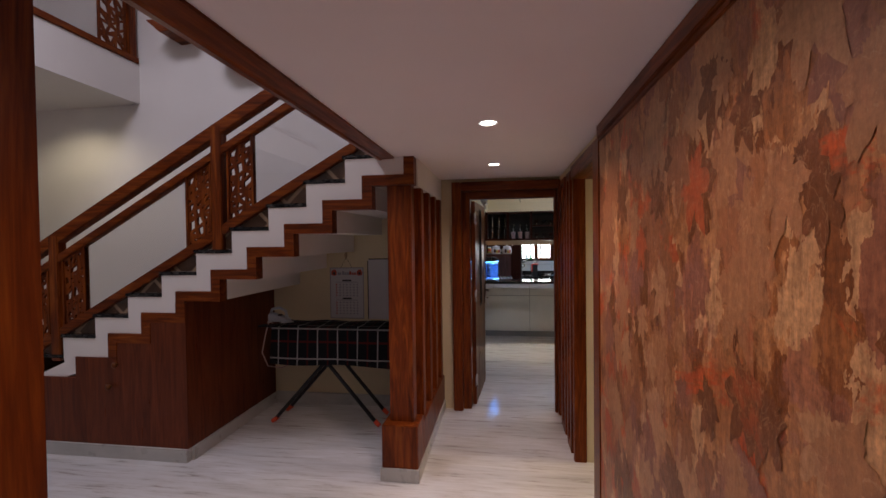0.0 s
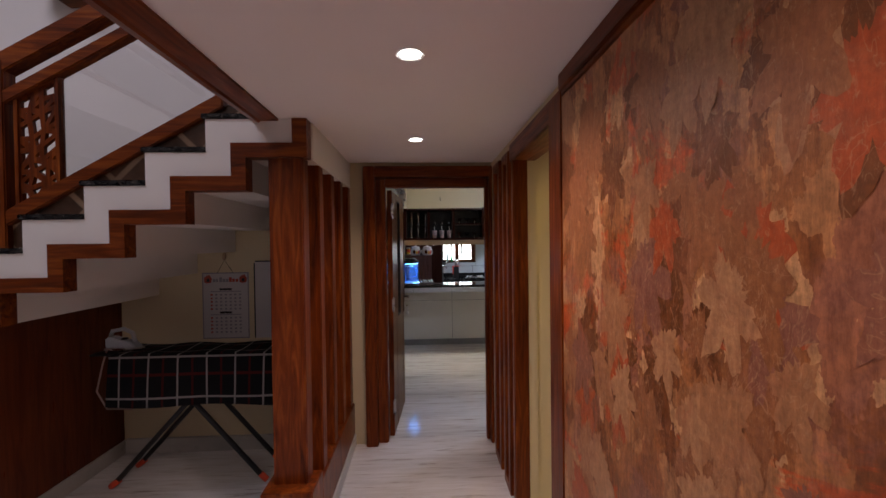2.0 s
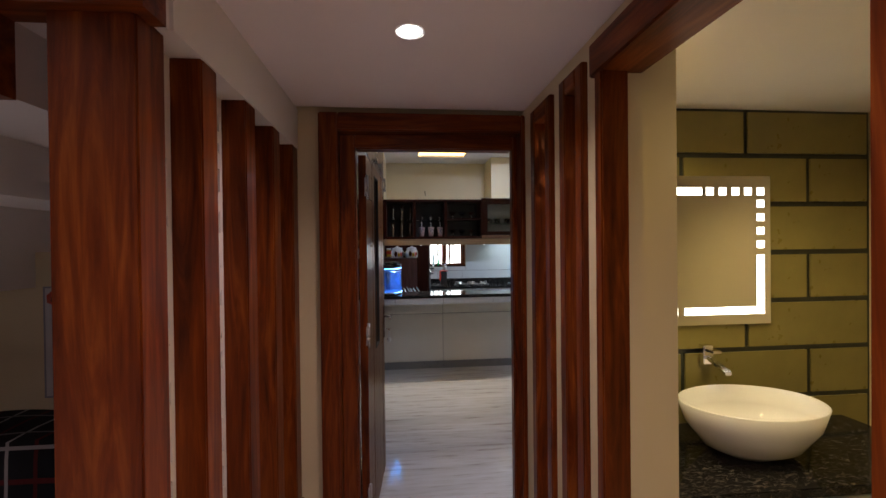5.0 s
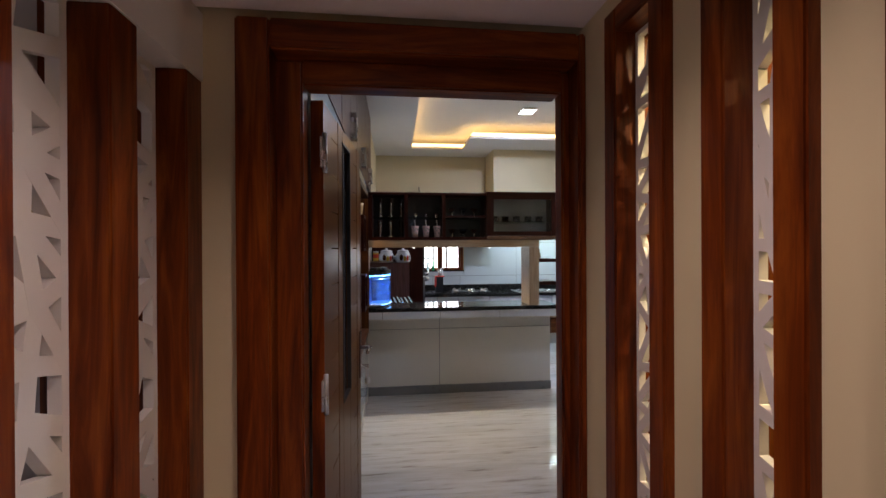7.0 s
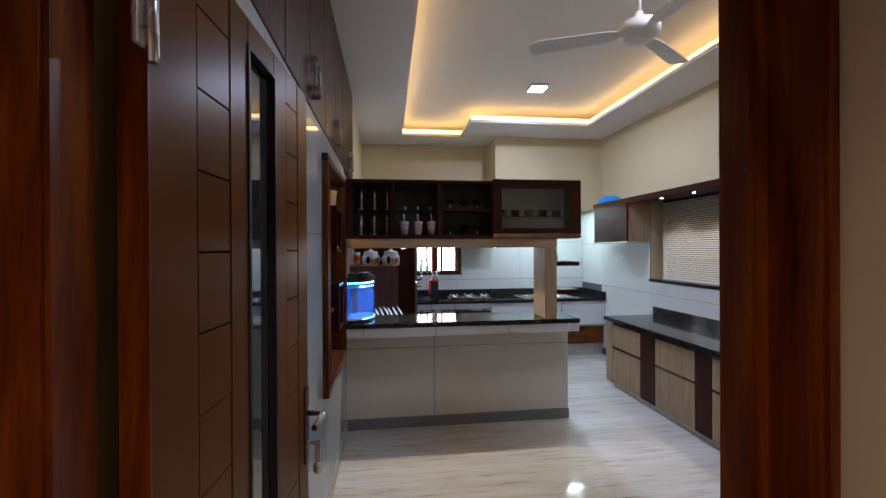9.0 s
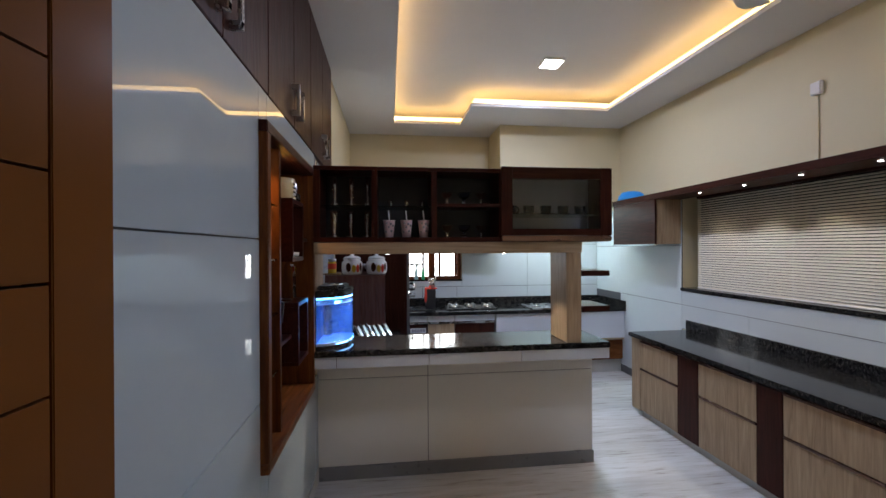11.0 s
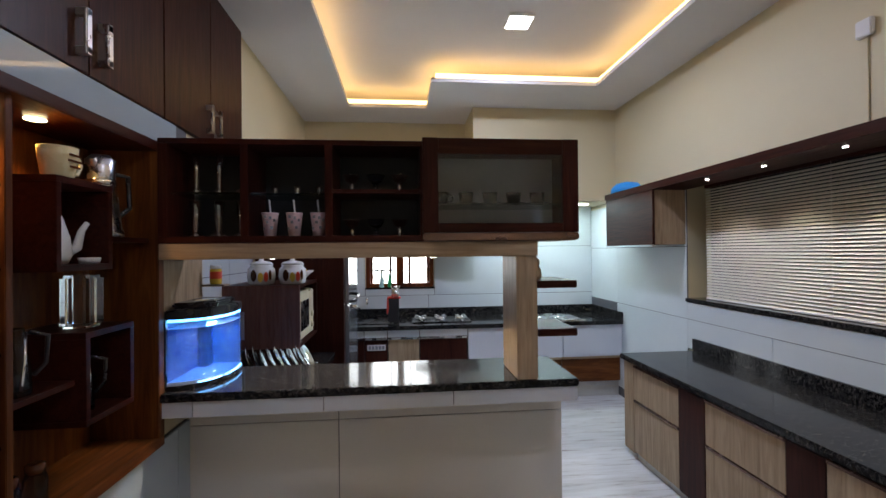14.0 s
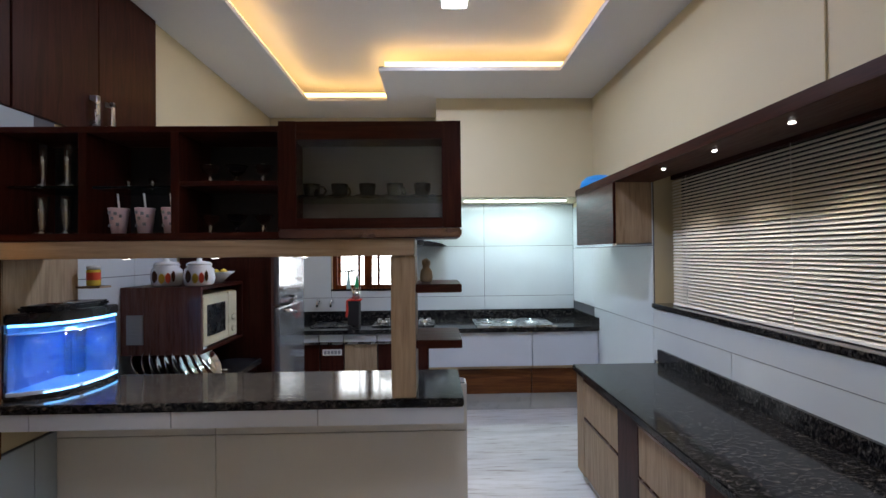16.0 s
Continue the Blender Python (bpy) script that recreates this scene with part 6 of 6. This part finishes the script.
# ---- behind the bar ----
for x in (-0.105, 0.095):
    at = (x, 8.70, 1.401)
    t = thing("storage_jar", at, "white ceramic jar with a dark and yellow apple motif and lid", "jar", "jars on the microwave housing")
    part("body", bm_lathe([(0.070, 0), (0.082, 0.010), (0.088, 0.05), (0.084, 0.10), (0.068, 0.116), (0.074, 0.128)], at, 26), white_china, t)
    part("lid", bm_lathe([(0.066, 0.128), (0.074, 0.132), (0.06, 0.146), (0.016, 0.154), (0.016, 0.168), (0.001, 0.171)], at, 26), white_china, t)
    for a0, a1, z0, z1, mat, lab in ((-118, -92, 0.022, 0.098, brown_glaze, "dark painted motif"), (-88, -66, 0.018, 0.080, yellow_glaze, "yellow painted motif"), (-64, -46, 0.018, 0.084, red_plastic, "red painted motif"), (-44, -30, 0.026, 0.096, brown_glaze, "dark painted motif")):
        mo = bmesh.new()
        cols_ = []
        for i in range(7):
            f = i / 6
            swell = math.sin(math.pi * (0.12 + 0.76 * f))
            a, zm = radians(a0 + (a1 - a0) * f), (z0 + z1) / 2
            cols_.append([mo.verts.new((at[0] + 0.0893 * math.cos(a), at[1] + 0.0893 * math.sin(a), at[2] + zm + d * swell * (z1 - z0) / 2)) for d in (-1, 1)])
        for p, q in zip(cols_, cols_[1:]):
            mo.faces.new((p[0], q[0], q[1], p[1]))
        bmesh.ops.solidify(mo, geom=mo.faces[:], thickness=-0.003)
        part("motif", mo, mat, t, lab)
bowl = thing("fruit_bowl", (0.07, 8.95, 1.401), "white fluted bowl with yellow lemons", "bowl")
part("bowl", bm_lathe([(0.04, 0), (0.05, 0.008), (0.09, 0.05), (0.12, 0.075), (0.114, 0.075), (0.08, 0.045), (0.001, 0.012)], (0.06, 8.97, 1.401), 22), white_china, bowl)
for dx, dy in ((0.0, 0.0), (0.04, 0.03), (-0.035, 0.025)):
    part("lemon", bm_lathe([(0.002, -0.035), (0.02, -0.025), (0.03, 0), (0.02, 0.025), (0.002, 0.035)], (0.06 + dx, 8.97 + dy, 1.46), 14), yellow_glaze, bowl, "yellow lemon")
rack = thing("plate_rack", (0.0, 8.7, 0.84), "steel rack on the side worktop", "rack")
part("rail", bm_join(bm_tube([(-0.25, 8.45, 0.86), (0.24, 8.45, 0.86)], 0.005), bm_tube([(-0.25, 8.75, 0.86), (0.24, 8.75, 0.86)], 0.005), bm_tube([(-0.25, 8.45, 0.85), (-0.25, 8.75, 0.85)], 0.005), bm_tube([(0.24, 8.45, 0.85), (0.24, 8.75, 0.85)], 0.005)), chrome, rack)
for k in range(9):
    t = thing("steel_plate", (-0.22 + 0.055 * k, 8.6, 0.86), "round steel plate standing in the rack", "plate", "plates in the rack")
    p = part("disc", bm_lathe([(0.001, 0), (0.095, 0.0), (0.108, 0.014), (0.112, 0.014), (0.098, -0.002), (0.001, -0.002)], (0, 0, 0), 28), chrome, t)
    p.matrix_basis = Matrix.Translation((-0.18 + 0.045 * k, 8.62, 0.915 + 0.01 * (k % 3))) @ Matrix.Rotation(radians(52 + (k * 31) % 16), 4, "Y")

# ---- end wall worktop ----
sink = thing("kitchen_sink", (0.45, 10.55, 0.842), "dark inset sink with two chrome taps", "sink")
part("bowl", bm_join(bm_boxes((0.30, 0.72, 10.36, 10.38, 0.843, 0.85)), bm_boxes((0.30, 0.72, 10.74, 10.76, 0.843, 0.85)), bm_boxes((0.30, 0.32, 10.38, 10.74, 0.843, 0.85)), bm_boxes((0.70, 0.72, 10.38, 10.74, 0.843, 0.85)), bm_boxes((0.32, 0.70, 10.38, 10.74, 0.843, 0.846))), black_plastic, sink)
for x in (0.25, 0.40):
    part("tap", bm_tube([(x, 10.96, 1.03), (x, 10.88, 1.03), (x + 0.005, 10.84, 1.07), (x + 0.01, 10.79, 1.06), (x + 0.01, 10.775, 1.0)], 0.011), chrome, sink)
    part("tap_knob", bm_lathe([(0.02, 0), (0.02, 0.02), (0.005, 0.025)], (x, 10.885, 1.045), 12), chrome, sink)
hob = thing("gas_hob", (1.25, 10.55, 0.842), "black glass gas hob with steel burners and grates", "hob")
part("glass_top", bm_boxes((0.92, 1.56, 10.36, 10.72, 0.843, 0.853), bevel=0.003), black_plastic, hob)
for x in (1.02, 1.24, 1.46):
    part("burner", bm_lathe([(0.055, 0.0), (0.055, 0.012), (0.035, 0.02), (0.035, 0.03), (0.001, 0.031)], (x, 10.55, 0.853), 20), chrome, hob)
    for a in (0.8, 2.37, 3.94, 5.5):
        part("grate_arm", bm_tube([(x + 0.085 * math.cos(a), 10.55 + 0.085 * math.sin(a), 0.856), (x + 0.08 * math.cos(a), 10.55 + 0.08 * math.sin(a), 0.892), (x + 0.025 * math.cos(a), 10.55 + 0.025 * math.sin(a), 0.892)], 0.005, 6), steel, hob)
    part("knob", bm_lathe([(0.016, 0), (0.014, 0.018), (0.001, 0.019)], (x, 10.39, 0.853), 12), steel, hob)
tray = thing("steel_drainer", (2.35, 10.5, 0.842), "shallow steel drainer sheet on the worktop", "drainer")
part("sheet", bm_boxes((1.98, 2.78, 10.24, 10.78, 0.843, 0.850), bevel=0.003), steel, tray)
part("rim", bm_boxes((1.98, 2.78, 10.215, 10.24, 0.843, 0.862), bevel=0.004), steel, tray)
for x in (2.12, 2.35, 2.58):
    part("lid", bm_lathe([(0.09, 0), (0.09, 0.004), (0.06, 0.012), (0.012, 0.016), (0.010, 0.03), (0.001, 0.031)], (x, 10.52, 0.851), 22), chrome, tray)
kb = thing("knife_block", (0.78, 10.5, 0.842), "tall black knife block with a red cloth over it", "knife block")
part("block", bm_boxes((0.66, 0.78, 10.45, 10.57, 0.843, 1.10), bevel=0.006), black_matt, kb)
part("cloth", bm_join(bm_boxes((0.652, 0.80, 10.44, 10.58, 1.10, 1.112), bevel=0.004), bm_prism([(0.65, 1.105), (0.665, 1.105), (0.672, 1.0), (0.66, 0.93), (0.645, 0.94)], "y", 10.44, 10.56)), red_cloth, kb, "red cloth")
sq = thing("squeegee_bottle", (0.57, 10.97, 1.182), "pale spray bottle with a dark squeegee head on the sill", "bottle")
part("body", bm_lathe([(0.025, 0), (0.028, 0.01), (0.022, 0.10), (0.012, 0.13), (0.012, 0.20)], (0.57, 10.985, 1.182), 14), gloss("pale_aqua_plastic", (0.5, 0.75, 0.75), 0.3), sq)
part("head", bm_boxes((0.48, 0.68, 10.975, 10.995, 1.38, 1.40), bevel=0.004), black_plastic, sq)
gb_ = thing("green_bottle", (0.66, 10.97, 1.182), "green spray bottle on the sill", "bottle")
part("body", bm_lathe([(0.02, 0), (0.024, 0.01), (0.022, 0.09), (0.01, 0.12), (0.01, 0.145), (0.001, 0.15)], (0.665, 10.98, 1.182), 14), green_plastic, gb_)
part("trigger", bm_boxes((0.645, 0.685, 10.97, 10.99, 1.325, 1.345), bevel=0.003), white_china, gb_)
st = thing("spoon_stand", (0.75, 10.9, 1.112), "steel stand full of spoons", "utensil holder")
part("holder", bm_lathe([(0.04, 0), (0.042, 0.09), (0.038, 0.09), (0.036, 0.006), (0.001, 0.006)], (0.74, 10.51, 1.113), 18), steel, st)
for k in range(5):
    part("spoon", bm_tube([(0.74 + 0.01 * (k - 2), 10.51, 1.13), (0.74 + 0.024 * (k - 2), 10.51 + 0.008 * (k % 2), 1.24)], [0.003, 0.007], 6), chrome, st)
sock = thing("switch_plate", (0.53, 10.26, 0.55), "white socket plate on the base unit", "socket")
part("plate", bm_boxes((0.45, 0.64, 10.262, 10.269, 0.585, 0.645), bevel=0.002), white_china, sock)
for k in range(5):
    part("rocker", bm_boxes((0.465 + 0.034 * k, 0.49 + 0.034 * k, 10.258, 10.263, 0.597, 0.633), bevel=0.001), grey_print, sock)
hood = thing("cooker_hood", (1.3, 10.75, 1.7), "black curved cooker hood", "cooker hood")
part("glass_canopy", bm_prism([(0.95, 1.66), (1.0, 1.69), (1.15, 1.72), (1.50, 1.72), (1.65, 1.69), (1.70, 1.66), (1.66, 1.655), (1.3, 1.68), (0.99, 1.655)], "y", 10.55, 10.96), black_plastic, hood)
part("duct", bm_boxes((1.20, 1.45, 10.70, 10.96, 1.72, 2.14), bevel=0.004), black_plastic, hood)
fig = solid("wooden_figurine", bm_lathe([(0.026, 0), (0.03, 0.02), (0.026, 0.05), (0.014, 0.065), (0.02, 0.08), (0.02, 0.095), (0.008, 0.105), (0.001, 0.108)], (1.52, 7.97, 1.457), 18), bread_wood, "small turned pale wooden figurine on the upper shelf", "figurine")
bl_ = thing("blue_basin", (3.05, 9.85, 2.166), "upturned bright blue plastic basin on the cabinet", "basin")
part("shell", bm_lathe([(0.15, 0.0), (0.156, 0.004), (0.142, 0.055), (0.10, 0.095), (0.04, 0.108), (0.001, 0.109)], (3.05, 9.83, 2.166), 28), blue_plastic, bl_)
box_ = thing("junction_box", (3.19, 7.74, 2.75), "white wall box with a cable conduit below it", "junction box")
part("box", bm_boxes((3.178, 3.209, 7.705, 7.785, 2.68, 2.77), bevel=0.006), ceiling_paint, box_)
part("conduit", bm_boxes((3.200, 3.209, 7.739, 7.752, 2.167, 2.68), bevel=0.002), cream_paint, box_)
hk = thing("ceiling_hook", (0.42, 10.97, 2.6), "small dark hook on the end wall", "hook")
part("hook", bm_tube([(0.42, 10.98, 2.62), (0.42, 10.93, 2.62), (0.42, 10.92, 2.58), (0.43, 10.92, 2.54)], 0.008, 6), black_matt, hk)
